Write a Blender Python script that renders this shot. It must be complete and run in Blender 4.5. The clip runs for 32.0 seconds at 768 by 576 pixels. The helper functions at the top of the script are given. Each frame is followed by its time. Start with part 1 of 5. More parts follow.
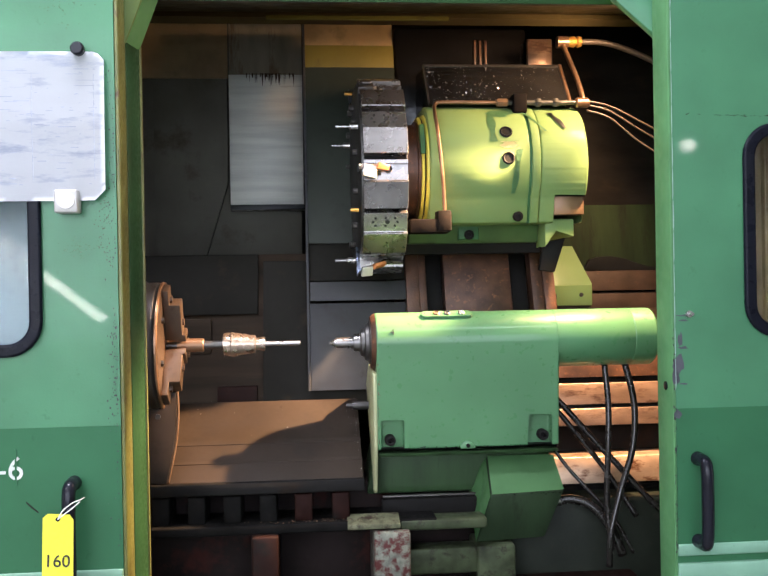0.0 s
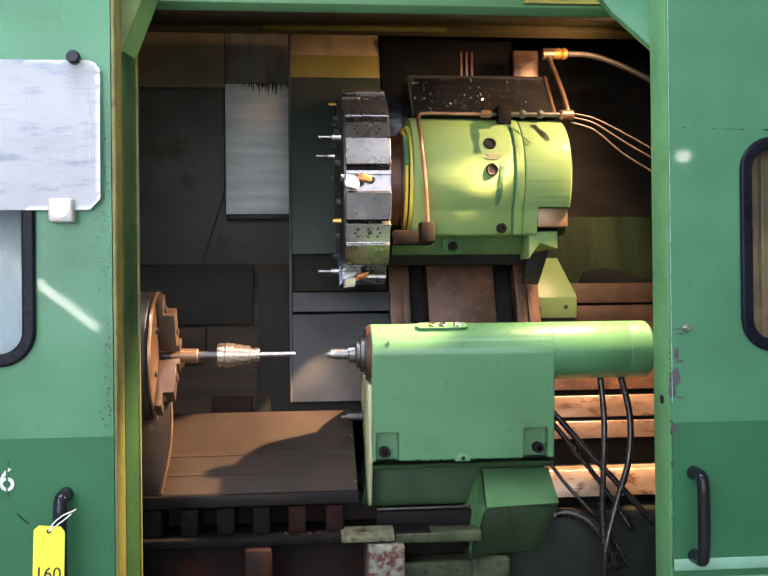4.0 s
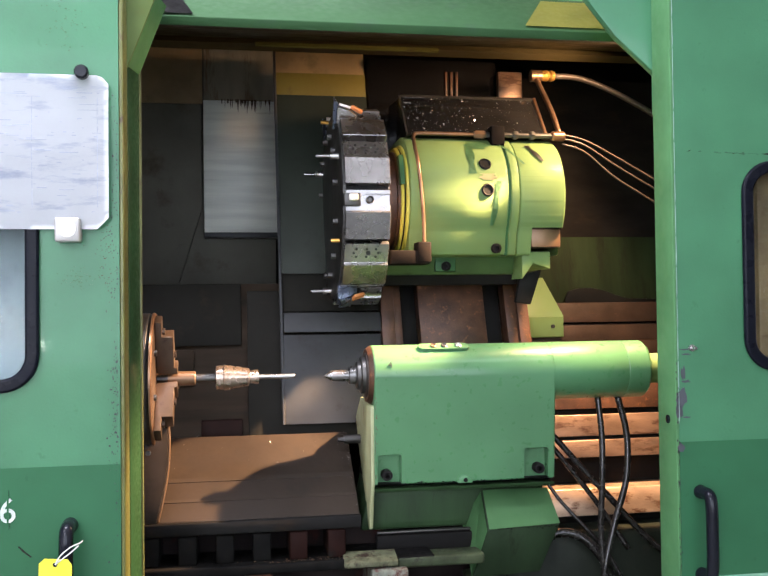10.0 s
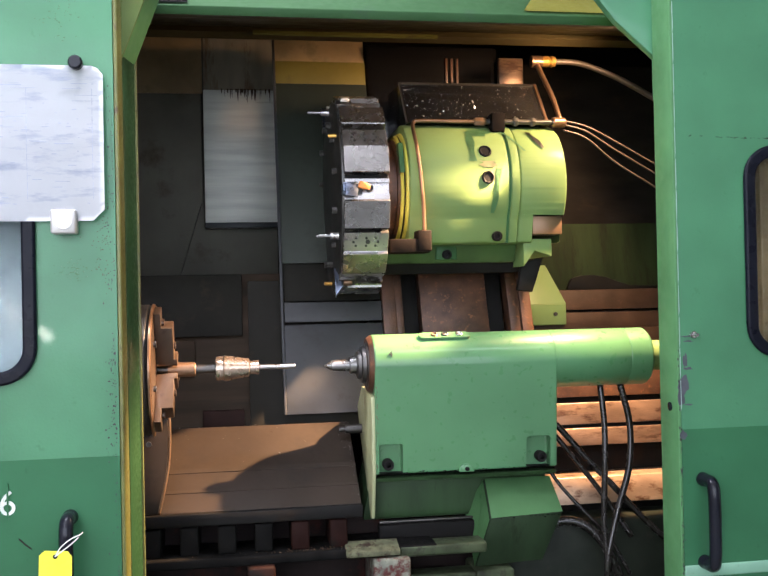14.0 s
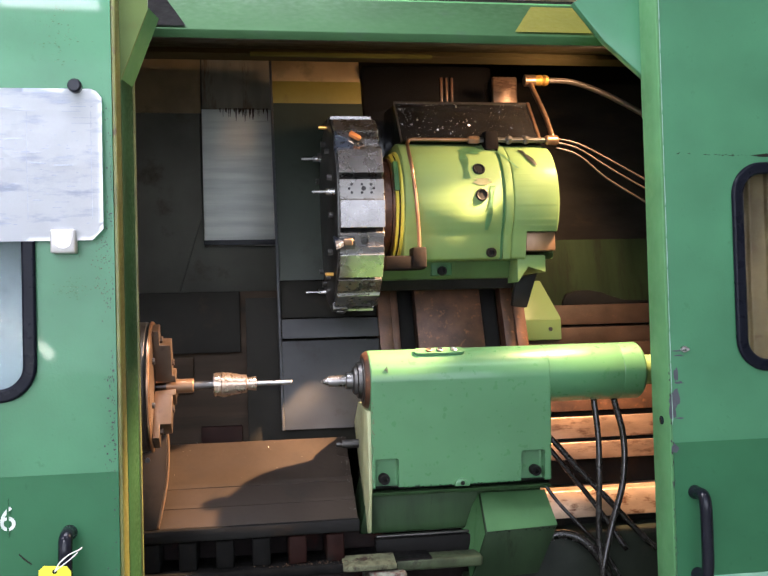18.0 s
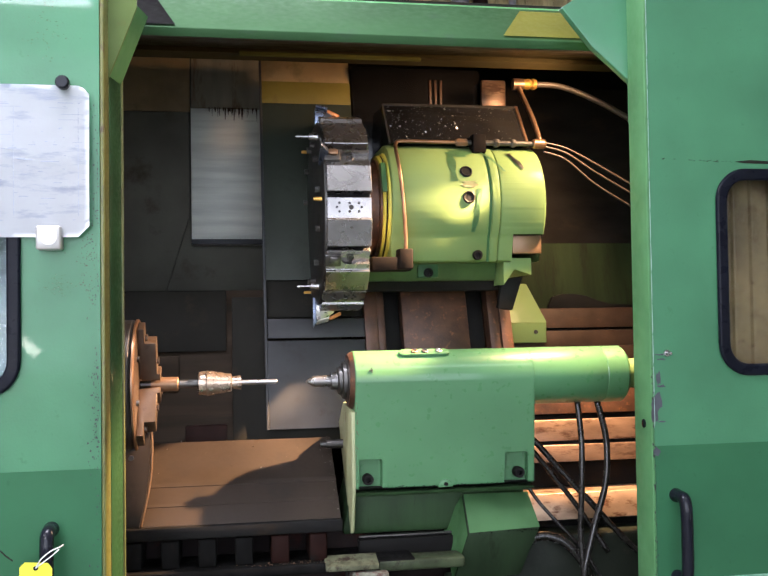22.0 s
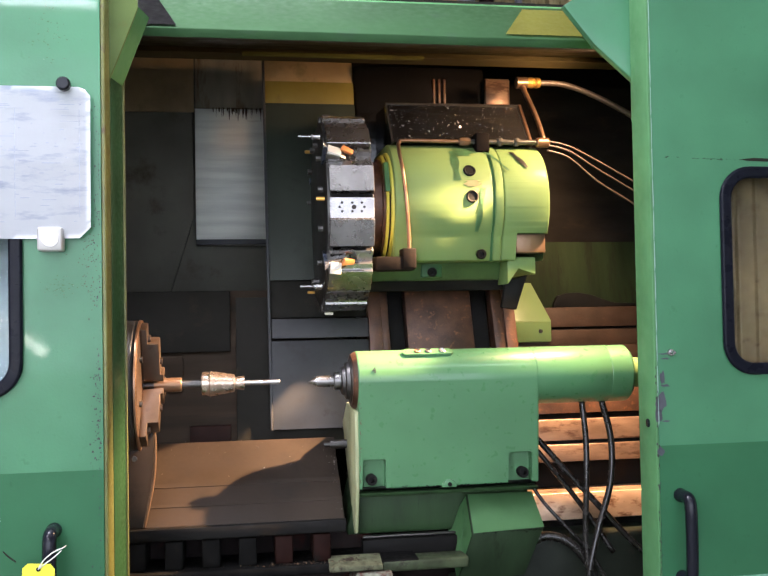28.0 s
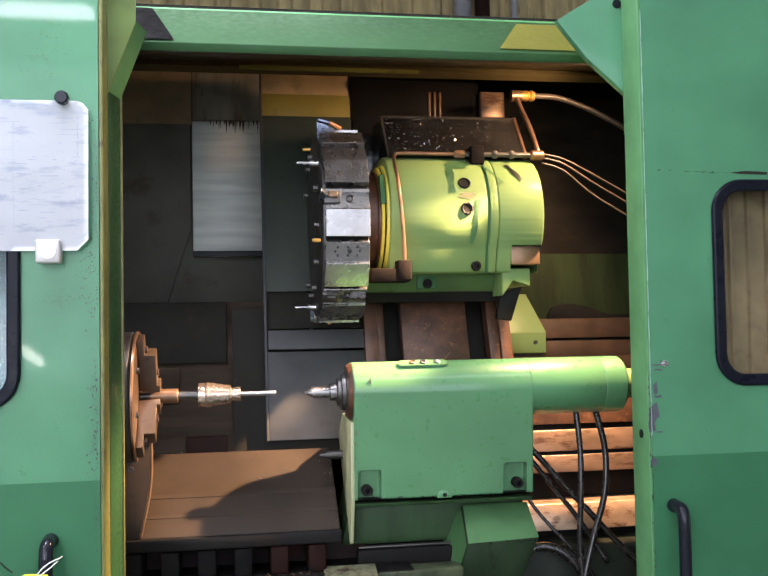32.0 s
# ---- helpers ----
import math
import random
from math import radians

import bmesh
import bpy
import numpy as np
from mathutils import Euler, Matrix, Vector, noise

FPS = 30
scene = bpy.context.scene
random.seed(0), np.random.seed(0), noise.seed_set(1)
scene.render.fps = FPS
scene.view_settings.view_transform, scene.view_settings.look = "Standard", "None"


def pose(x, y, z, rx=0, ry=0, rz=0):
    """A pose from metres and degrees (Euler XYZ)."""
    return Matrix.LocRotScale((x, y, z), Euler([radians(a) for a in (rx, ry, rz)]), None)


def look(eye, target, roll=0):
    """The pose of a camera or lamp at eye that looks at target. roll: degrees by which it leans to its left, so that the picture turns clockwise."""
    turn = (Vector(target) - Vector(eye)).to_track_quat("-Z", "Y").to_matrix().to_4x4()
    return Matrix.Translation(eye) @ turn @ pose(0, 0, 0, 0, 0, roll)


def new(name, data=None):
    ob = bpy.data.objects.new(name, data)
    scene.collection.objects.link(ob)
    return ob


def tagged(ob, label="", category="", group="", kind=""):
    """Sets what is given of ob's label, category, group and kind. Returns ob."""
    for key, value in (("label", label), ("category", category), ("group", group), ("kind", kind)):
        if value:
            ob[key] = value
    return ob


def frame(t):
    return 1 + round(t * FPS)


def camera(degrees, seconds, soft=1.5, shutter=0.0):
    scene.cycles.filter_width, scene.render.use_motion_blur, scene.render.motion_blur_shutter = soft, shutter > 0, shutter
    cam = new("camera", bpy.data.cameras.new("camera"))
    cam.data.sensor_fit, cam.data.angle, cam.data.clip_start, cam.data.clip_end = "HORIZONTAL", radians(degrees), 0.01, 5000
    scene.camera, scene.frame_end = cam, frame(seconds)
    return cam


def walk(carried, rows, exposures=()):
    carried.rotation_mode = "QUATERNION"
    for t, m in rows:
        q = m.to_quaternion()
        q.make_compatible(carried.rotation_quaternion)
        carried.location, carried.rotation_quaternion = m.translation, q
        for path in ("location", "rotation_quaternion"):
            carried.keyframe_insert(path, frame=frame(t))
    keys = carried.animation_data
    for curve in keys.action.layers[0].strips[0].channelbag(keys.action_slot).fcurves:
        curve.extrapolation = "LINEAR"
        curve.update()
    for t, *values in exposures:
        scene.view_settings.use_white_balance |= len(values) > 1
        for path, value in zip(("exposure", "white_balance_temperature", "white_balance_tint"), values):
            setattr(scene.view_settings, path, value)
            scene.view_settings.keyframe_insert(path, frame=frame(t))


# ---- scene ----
cam = camera(46.0, 32.0)
PATH = [
    (0, (-0.168, -1.77, 1.277), (0.003, 0.223, 1.265), -1.0),
    (0.5, (-0.168, -1.772, 1.276), (0.003, 0.221, 1.272), -0.7),
    (1, (-0.17, -1.771, 1.279), (0.003, 0.221, 1.283), -0.6),
    (1.5, (-0.165, -1.772, 1.279), (0.004, 0.221, 1.286), -0.6),
    (2, (-0.164, -1.772, 1.276), (0.004, 0.221, 1.288), -0.6),
    (2.5, (-0.167, -1.77, 1.279), (0.004, 0.223, 1.289), -0.6),
    (3, (-0.166, -1.767, 1.28), (0.004, 0.226, 1.287), -0.7),
    (3.5, (-0.17, -1.764, 1.282), (0.006, 0.228, 1.289), -0.7),
    (5.5, (-0.163, -1.757, 1.283), (0.03, 0.234, 1.295), -0.4),
    (6, (-0.162, -1.762, 1.28), (0.027, 0.228, 1.297), -0.4),
    (6.5, (-0.188, -1.771, 1.282), (0.008, 0.22, 1.298), -0.4),
    (7, (-0.223, -1.765, 1.272), (0.009, 0.221, 1.286), -0.7),
    (7.5, (-0.266, -1.745, 1.277), (0.028, 0.234, 1.278), -0.8),
    (8, (-0.289, -1.731, 1.275), (0.03, 0.244, 1.277), -0.5),
    (8.5, (-0.304, -1.725, 1.272), (-0.016, 0.254, 1.276), -0.6),
    (9, (-0.318, -1.713, 1.278), (0.006, 0.261, 1.278), -0.8),
    (9.5, (-0.325, -1.717, 1.287), (0.009, 0.255, 1.3), -0.4),
    (10, (-0.32, -1.723, 1.294), (0.008, 0.249, 1.336), -0.7),
    (10.5, (-0.32, -1.721, 1.296), (0.013, 0.25, 1.339), -0.6),
    (11, (-0.32, -1.723, 1.295), (0.003, 0.25, 1.327), -0.6),
    (11.5, (-0.319, -1.723, 1.294), (-0.004, 0.252, 1.324), -0.6),
    (12, (-0.317, -1.724, 1.294), (-0.004, 0.251, 1.324), -0.6),
    (12.5, (-0.313, -1.724, 1.294), (-0.003, 0.252, 1.322), -0.9),
    (13, (-0.309, -1.72, 1.298), (0.011, 0.254, 1.321), -1.2),
    (13.5, (-0.305, -1.716, 1.297), (0.01, 0.259, 1.321), -1.2),
    (14, (-0.301, -1.716, 1.295), (0.01, 0.259, 1.312), -1.2),
    (14.5, (-0.302, -1.722, 1.294), (0.011, 0.253, 1.316), -1.1),
    (16.5, (-0.296, -1.734, 1.296), (0.004, 0.243, 1.326), -1.4),
    (17, (-0.295, -1.734, 1.296), (0.007, 0.243, 1.336), -1.5),
    (17.5, (-0.29, -1.74, 1.296), (0.013, 0.237, 1.339), -1.6),
    (18, (-0.291, -1.747, 1.298), (0.017, 0.228, 1.348), -1.5),
    (18.5, (-0.291, -1.754, 1.296), (0.016, 0.221, 1.357), -1.4),
    (19, (-0.291, -1.755, 1.298), (0.019, 0.22, 1.362), -1.2),
    (19.5, (-0.289, -1.756, 1.297), (0.022, 0.219, 1.362), -1.2),
    (20, (-0.289, -1.753, 1.297), (0.026, 0.221, 1.356), -1.0),
    (20.5, (-0.288, -1.749, 1.296), (0.032, 0.224, 1.347), -0.9),
    (21, (-0.286, -1.75, 1.296), (0.036, 0.224, 1.342), -0.7),
    (21.5, (-0.286, -1.75, 1.294), (0.046, 0.221, 1.339), -0.7),
    (22, (-0.285, -1.754, 1.295), (0.047, 0.217, 1.349), -0.8),
    (22.5, (-0.285, -1.757, 1.296), (0.043, 0.215, 1.358), -0.7),
    (23, (-0.28, -1.758, 1.294), (0.041, 0.215, 1.365), -0.7),
    (23.5, (-0.281, -1.757, 1.297), (0.043, 0.215, 1.363), -0.7),
    (24, (-0.279, -1.759, 1.297), (0.044, 0.213, 1.366), -0.7),
    (24.5, (-0.279, -1.76, 1.297), (0.045, 0.213, 1.361), -0.6),
    (25, (-0.281, -1.759, 1.294), (0.038, 0.214, 1.36), -0.5),
    (25.5, (-0.275, -1.759, 1.297), (0.043, 0.215, 1.361), -0.7),
    (27.5, (-0.272, -1.755, 1.298), (0.042, 0.22, 1.353), -1.0),
    (28, (-0.271, -1.752, 1.297), (0.042, 0.223, 1.349), -1.0),
    (28.5, (-0.271, -1.752, 1.297), (0.04, 0.223, 1.349), -1.1),
    (29, (-0.27, -1.755, 1.297), (0.042, 0.22, 1.351), -1.2),
    (29.5, (-0.269, -1.755, 1.299), (0.042, 0.22, 1.354), -1.1),
    (30, (-0.267, -1.757, 1.298), (0.045, 0.218, 1.357), -1.1),
    (30.5, (-0.269, -1.756, 1.295), (0.046, 0.218, 1.356), -1.1),
    (31, (-0.268, -1.761, 1.296), (0.049, 0.213, 1.361), -1.0),
    (31.5, (-0.266, -1.766, 1.297), (0.048, 0.208, 1.369), -0.9),
    (32, (-0.269, -1.768, 1.299), (0.05, 0.205, 1.374), -1.0),
]
walk(cam, [(t, look(eye, target, roll)) for t, eye, target, roll in PATH])

# ---------------------------------------------------------------- world and lights
# bright world added as fill; it enters through the open south wall
world = bpy.data.worlds.new("daylight_fill")
scene.world = world
world.use_nodes = True
world.node_tree.nodes["Background"].inputs[0].default_value = (0.84, 0.90, 1.08, 1)
world.node_tree.nodes["Background"].inputs[1].default_value = 4.9


def area_lamp(name, m, sx, sy, watts, color):
    d = bpy.data.lights.new(name, "AREA")
    d.shape, d.size, d.size_y, d.energy, d.color = "RECTANGLE", sx, sy, watts, color
    ob = new(name, d)
    ob.matrix_world = m
    return ob


COOL = (0.92, 0.92, 1.08)
WARM = (1.0, 0.61, 0.34)
# unseen tubes; the third to fifth are added to brighten door and back wall
TUBES = [(-0.8, -0.29, 3.0, 62), (0.60, -1.10, 3.0, 10), (-1.9, -1.2, 2.75, 30), (-0.4, 1.15, 3.3, 10), (0.8, 3.0, 3.3, 150), (-1.7, -3.4, 3.05, 80)]
for tx, ty, tz, watts in TUBES:
    area_lamp("fluorescent_light", pose(tx, ty, tz, 0, 0, 0), 1.3, 0.25, watts, COOL)
# halogen work lamp inside the enclosure, high up behind the closed part of the door
LAMP = (0.70, 0.31, 1.93)
LAMP_AIM = (-0.30, 0.60, 1.30)
BEAM_AIM = (-0.42, 0.36, 0.93)
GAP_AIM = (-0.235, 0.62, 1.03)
DOWN_AIM = (0.50, 0.47, 0.86)
# three narrower spots at the lamp are added to brighten tray, ways and cover
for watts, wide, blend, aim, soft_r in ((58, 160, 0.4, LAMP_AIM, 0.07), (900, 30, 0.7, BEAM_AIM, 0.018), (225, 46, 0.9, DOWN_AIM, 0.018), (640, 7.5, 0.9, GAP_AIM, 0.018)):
    lamp = bpy.data.lights.new("work_lamp_and_fill_spot", "SPOT")
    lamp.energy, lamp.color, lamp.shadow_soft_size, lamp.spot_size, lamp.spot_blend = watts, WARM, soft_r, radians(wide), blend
    lamp_ob = new("work_lamp_and_fill_spot", lamp)
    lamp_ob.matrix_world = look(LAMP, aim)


# ---------------------------------------------------------------- materials
def material(name, color, rough=0.5, metal=0.0, var=0.25, scale=8.0, dirt=None, dirt_amount=0.0, dirt_scale=3.0,
             bump=0.05, bump_scale=60.0, coat=0.0, streak=None, spec=0.5, coat_rough=0.13):
    """A paint, metal or plastic with two scales of variation, an optional dirt colour in patches and a fine relief."""
    m = bpy.data.materials.new(name)
    m.use_nodes = True
    nt = m.node_tree
    n, l = nt.nodes, nt.links
    b = n["Principled BSDF"]
    tc = n.new("ShaderNodeTexCoord")
    mp = n.new("ShaderNodeMapping")
    l.new(tc.outputs["Object"], mp.inputs[0])
    if streak:
        mp.inputs["Scale"].default_value = streak
    big = n.new("ShaderNodeTexNoise")
    big.inputs["Scale"].default_value, big.inputs["Detail"].default_value = scale, 6
    fine = n.new("ShaderNodeTexNoise")
    fine.inputs["Scale"].default_value, fine.inputs["Detail"].default_value = bump_scale, 4
    l.new(mp.outputs[0], big.inputs["Vector"])
    l.new(mp.outputs[0], fine.inputs["Vector"])
    ramp = n.new("ShaderNodeMapRange")
    ramp.inputs[1].default_value, ramp.inputs[2].default_value = 0.3, 0.7
    ramp.inputs[3].default_value, ramp.inputs[4].default_value = 1 - var, 1 + var * 0.5
    l.new(big.outputs[0], ramp.inputs[0])
    mul = n.new("ShaderNodeMix")
    mul.data_type, mul.blend_type = "RGBA", "MULTIPLY"
    mul.inputs[0].default_value = 1
    mul.inputs[6].default_value = (*color, 1)
    l.new(ramp.outputs[0], mul.inputs[7])
    out = mul.outputs[2]
    if dirt:
        patch = n.new("ShaderNodeTexNoise")
        patch.inputs["Scale"].default_value, patch.inputs["Detail"].default_value, patch.inputs["Roughness"].default_value = dirt_scale, 8, 0.68
        l.new(mp.outputs[0], patch.inputs["Vector"])
        cut = n.new("ShaderNodeMapRange")
        edge = 0.72 - 0.4 * dirt_amount
        cut.inputs[1].default_value, cut.inputs[2].default_value = edge, edge + 0.12
        l.new(patch.outputs[0], cut.inputs[0])
        mix = n.new("ShaderNodeMix")
        mix.data_type = "RGBA"
        l.new(cut.outputs[0], mix.inputs[0])
        l.new(out, mix.inputs[6])
        mix.inputs[7].default_value = (*dirt, 1)
        out = mix.outputs[2]
    l.new(out, b.inputs["Base Color"])
    rr = n.new("ShaderNodeMapRange")
    rr.inputs[1].default_value, rr.inputs[2].default_value = 0.3, 0.7
    rr.inputs[3].default_value, rr.inputs[4].default_value = max(rough - 0.08 + 0.06 * metal, 0.03), min(rough + 0.12 - 0.09 * metal, 1)
    l.new(fine.outputs[0], rr.inputs[0])
    l.new(rr.outputs[0], b.inputs["Roughness"])
    b.inputs["Metallic"].default_value = metal
    b.inputs["Coat Weight"].default_value, b.inputs["Coat Roughness"].default_value = coat, coat_rough
    b.inputs["Specular IOR Level"].default_value = spec
    if bump:
        bp = n.new("ShaderNodeBump")
        bp.inputs["Strength"].default_value, bp.inputs["Distance"].default_value = bump, 0.003
        l.new(fine.outputs[0], bp.inputs["Height"])
        l.new(bp.outputs[0], b.inputs["Normal"])
    return m


DOOR = material("door_paint", (0.059, 0.200, 0.100), 0.36, 0, 0.22, 5, (0.045, 0.160, 0.076), 0.32, 40, 0.09, 200, coat=0.2, spec=0.3, coat_rough=0.04)
# door paint darkened for the weaker light on the lower panels
DOORSHADE = material("door_paint_shaded_lower", (0.033, 0.130, 0.060), 0.38, 0, 0.2, 4, (0.025, 0.102, 0.046), 0.3, 40, 0.05, 200, coat=0.12, spec=0.15, coat_rough=0.055)
EDGE = material("worn_edge_paint", (0.125, 0.135, 0.036), 0.4, 0, 0.3, 14, (0.07, 0.05, 0.02), 0.38, 30, 0.1, 120)
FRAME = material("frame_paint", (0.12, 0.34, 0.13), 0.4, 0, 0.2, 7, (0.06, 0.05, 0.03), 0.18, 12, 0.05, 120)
# darkened copy of the frame paint that holds the left flange's shade
FRAMESHADE = material("shaded_frame_paint", (0.017, 0.052, 0.022), 0.4, 0, 0.25, 7, (0.014, 0.017, 0.009), 0.2, 12, 0.05, 120, spec=0.12)
LINTEL = material("lintel_paint", (0.040, 0.098, 0.040), 0.55, 0, 0.14, 6, (0.044, 0.082, 0.048), 0.3, 6, 0.02, 60, spec=0.12)
CAST = material("casting_paint", (0.074, 0.196, 0.088), 0.33, 0, 0.18, 5, (0.056, 0.158, 0.07), 0.3, 30, 0.05, 60, coat=0.4, spec=0.3, coat_rough=0.07)
CASTM = material("matt_casting_paint", (0.085, 0.22, 0.09), 0.55, 0, 0.2, 9, (0.045, 0.10, 0.04), 0.2, 14, 0.05, 45, spec=0.2)
RAILG = material("grimy_rail_paint", (0.050, 0.064, 0.034), 0.5, 0, 0.6, 20, (0.018, 0.015, 0.012), 0.45, 30, 0.2, 70, spec=0.15)
# oily paint, also darkened for the shade under the tailstock's overhang
BASEG = material("oily_shaded_base_paint", (0.029, 0.062, 0.025), 0.4, 0, 0.35, 9, (0.016, 0.026, 0.012), 0.35, 14, 0.08, 60, streak=(2.5, 1, 0.6), spec=0.25)
SPLASH = material("dirty_splash_sheet", (0.017, 0.029, 0.012), 0.55, 0, 0.45, 6, (0.012, 0.015, 0.008), 0.5, 9, 0.08, 60, streak=(3, 1, 0.5), spec=0.1)
CASTDARK = material("oily_and_shaded_casting_paint", (0.045, 0.125, 0.05), 0.38, 0, 0.3, 6, (0.02, 0.035, 0.015), 0.3, 10, 0.1, 45, spec=0.2)
# tailstock green with the warm lamp's yellow mixed into the colour
LIME = material("lamplit_turret_paint", (0.150, 0.232, 0.085), 0.5, 0, 0.10, 6, (0.12, 0.18, 0.062), 0.15, 12, 0.015, 40, coat=0.06, spec=0.15)
CREAM = material("cream_paint", (0.36, 0.38, 0.21), 0.5, 0, 0.25, 10, (0.15, 0.11, 0.055), 0.3, 14, 0.05, 80)
# lamplight above the cover's shadow line, put into this sheet's colour
LITBAND = material("lamplit_band_sheet", (0.165, 0.132, 0.026), 0.5, 0, 0.25, 6, (0.10, 0.07, 0.018), 0.35, 8, 0.04, 90)
GREYGREEN = material("grey_green_sheet", (0.032, 0.039, 0.030), 0.45, 0.0, 0.35, 4, (0.025, 0.030, 0.022), 0.4, 9, 0.03, 90, spec=0.18)
GREYSHEET = material("grey_steel_sheet", (0.045, 0.047, 0.050), 0.42, 0.0, 0.25, 6, (0.034, 0.033, 0.033), 0.35, 18, 0.04, 90, spec=0.25)
DARKSHEET = material("dark_oily_sheet", (0.06, 0.043, 0.03), 0.7, 0.0, 0.4, 3, (0.06, 0.036, 0.02), 0.4, 5, 0.05, 60, spec=0.18)
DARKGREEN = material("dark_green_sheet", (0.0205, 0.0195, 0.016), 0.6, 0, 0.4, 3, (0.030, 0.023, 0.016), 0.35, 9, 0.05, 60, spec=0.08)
BRIGHT = material("brushed_bright_sheet", (0.74, 0.76, 0.68), 0.5, 0.15, 0.25, 5, (0.42, 0.41, 0.34), 0.26, 5, 0.03, 90, streak=(0.6, 1, 7))
# stained grey sheet with the warm lamp's brown mixed into the colour
BROWNSHEET = material("stained_lamp_brown_sheet", (0.034, 0.0255, 0.0195), 0.45, 0.0, 0.4, 4, (0.024, 0.019, 0.0155), 0.4, 9, 0.06, 80, spec=0.12)
RUST = material("rusty_way", (0.088, 0.040, 0.022), 0.42, 0.2, 0.55, 18, (0.20, 0.082, 0.036), 0.38, 60, 0.25, 200)
DARKRUST = material("dark_rusty_iron", (0.008, 0.0065, 0.006), 0.7, 0.0, 0.45, 18, (0.016, 0.010, 0.008), 0.35, 40, 0.15, 150, spec=0.04)
COPPER = material("oily_bright_way", (0.64, 0.44, 0.30), 0.36, 0.6, 0.45, 14, (0.16, 0.07, 0.035), 0.50, 34, 0.2, 160, streak=(0.6, 1, 1.4))
OILWAY = material("oily_brown_way", (0.24, 0.15, 0.10), 0.34, 0.5, 0.5, 14, (0.08, 0.038, 0.022), 0.5, 30, 0.2, 160, streak=(0.5, 1, 1.6))
JAW = material("oil_dark_jaw", (0.10, 0.068, 0.047), 0.4, 0.6, 0.3, 14, (0.05, 0.03, 0.02), 0.3, 25, 0.06, 120)
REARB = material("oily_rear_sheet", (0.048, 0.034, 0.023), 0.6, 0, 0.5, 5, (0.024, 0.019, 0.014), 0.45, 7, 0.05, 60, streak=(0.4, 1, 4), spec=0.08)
YELLOWP = material("yellow_ring_paint", (0.55, 0.52, 0.08), 0.45, 0, 0.2, 12, (0.2, 0.12, 0.04), 0.2, 20, 0.04, 90)
STEEL = material("machined_steel", (0.46, 0.45, 0.44), 0.27, 0.95, 0.2, 9, (0.2, 0.17, 0.15), 0.12, 9, 0.0, 40)
TURSTEEL = material("smooth_turret_steel", (0.30, 0.288, 0.28), 0.27, 0.9, 0.3, 12, (0.13, 0.11, 0.098), 0.16, 16, 0.0, 30)
STEELDARK = material("dark_tool_steel", (0.11, 0.105, 0.10), 0.4, 0.85, 0.35, 14, (0.05, 0.04, 0.03), 0.3, 20, 0.08, 150)
TAN = material("oil_tanned_steel", (0.22, 0.135, 0.08), 0.36, 0.6, 0.25, 12, (0.2, 0.1, 0.05), 0.3, 22, 0.08, 120)
BLACK = material("black_plastic", (0.008, 0.009, 0.014), 0.14, 0, 0.2, 12, None, 0, 3, 0.0, 40, spec=0.25)
RUBBER = material("black_rubber", (0.006, 0.007, 0.012), 0.3, 0, 0.25, 12, None, 0, 3, 0.0, 40, spec=0.1)
HOSE = material("oily_hose_rubber", (0.016, 0.014, 0.013), 0.22, 0, 0.3, 14, None, 0, 3, 0.0, 40)
PIPE = material("oily_copper_pipe", (0.30, 0.18, 0.11), 0.32, 0.8, 0.4, 20, (0.08, 0.05, 0.03), 0.35, 40, 0.08, 150)
CABLE = material("braided_grey_cable", (0.085, 0.066, 0.054), 0.42, 0.2, 0.3, 20, (0.06, 0.04, 0.02), 0.3, 40, 0.1, 300)
CHIPBOX = material("oily_black_box", (0.009, 0.0085, 0.0085), 0.15, 0.0, 0.4, 10, None, 0, 3, 0.03, 120, spec=0.4)
PAPERM = material("sooty_paper", (0.63, 0.65, 0.67), 0.85, 0, 0.1, 6, (0.40, 0.44, 0.53), 0.46, 18, 0.0, 60, streak=(0.35, 1, 1.6))
TAGM = material("yellow_card", (0.80, 0.78, 0.05), 0.6, 0, 0.06, 8, None, 0, 3, 0.02, 100)
WHITE = material("white_paint", (0.62, 0.66, 0.62), 0.6, 0, 0.25, 30, (0.2, 0.36, 0.25), 0.42, 60, 0.02, 100)
INK = material("black_ink", (0.02, 0.02, 0.022), 0.6, 0, 0.1, 20, None, 0, 3, 0, 100)
STRING = material("white_string", (0.7, 0.7, 0.66), 0.8, 0, 0.15, 20, None, 0, 3, 0, 100)
MAGNET = material("white_enamel_block", (0.47, 0.46, 0.44), 0.35, 0.3, 0.12, 20, (0.4, 0.38, 0.34), 0.2, 40, 0.02, 100)
BEDB = material("dull_brown_bed", (0.050, 0.029, 0.019), 0.5, 0.1, 0.45, 14, (0.085, 0.042, 0.024), 0.3, 50, 0.2, 150, spec=0.2)
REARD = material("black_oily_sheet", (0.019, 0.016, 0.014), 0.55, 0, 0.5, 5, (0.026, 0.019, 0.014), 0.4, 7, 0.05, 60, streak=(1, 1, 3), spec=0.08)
REDP = material("red_primer_casting", (0.022, 0.010, 0.008), 0.55, 0, 0.45, 10, (0.011, 0.010, 0.009), 0.5, 16, 0.2, 70, spec=0.08)
DIMSHEET = material("dull_grey_sheet", (0.150, 0.145, 0.115), 0.7, 0, 0.4, 3, (0.08, 0.068, 0.048), 0.4, 5, 0.05, 60, spec=0.15)
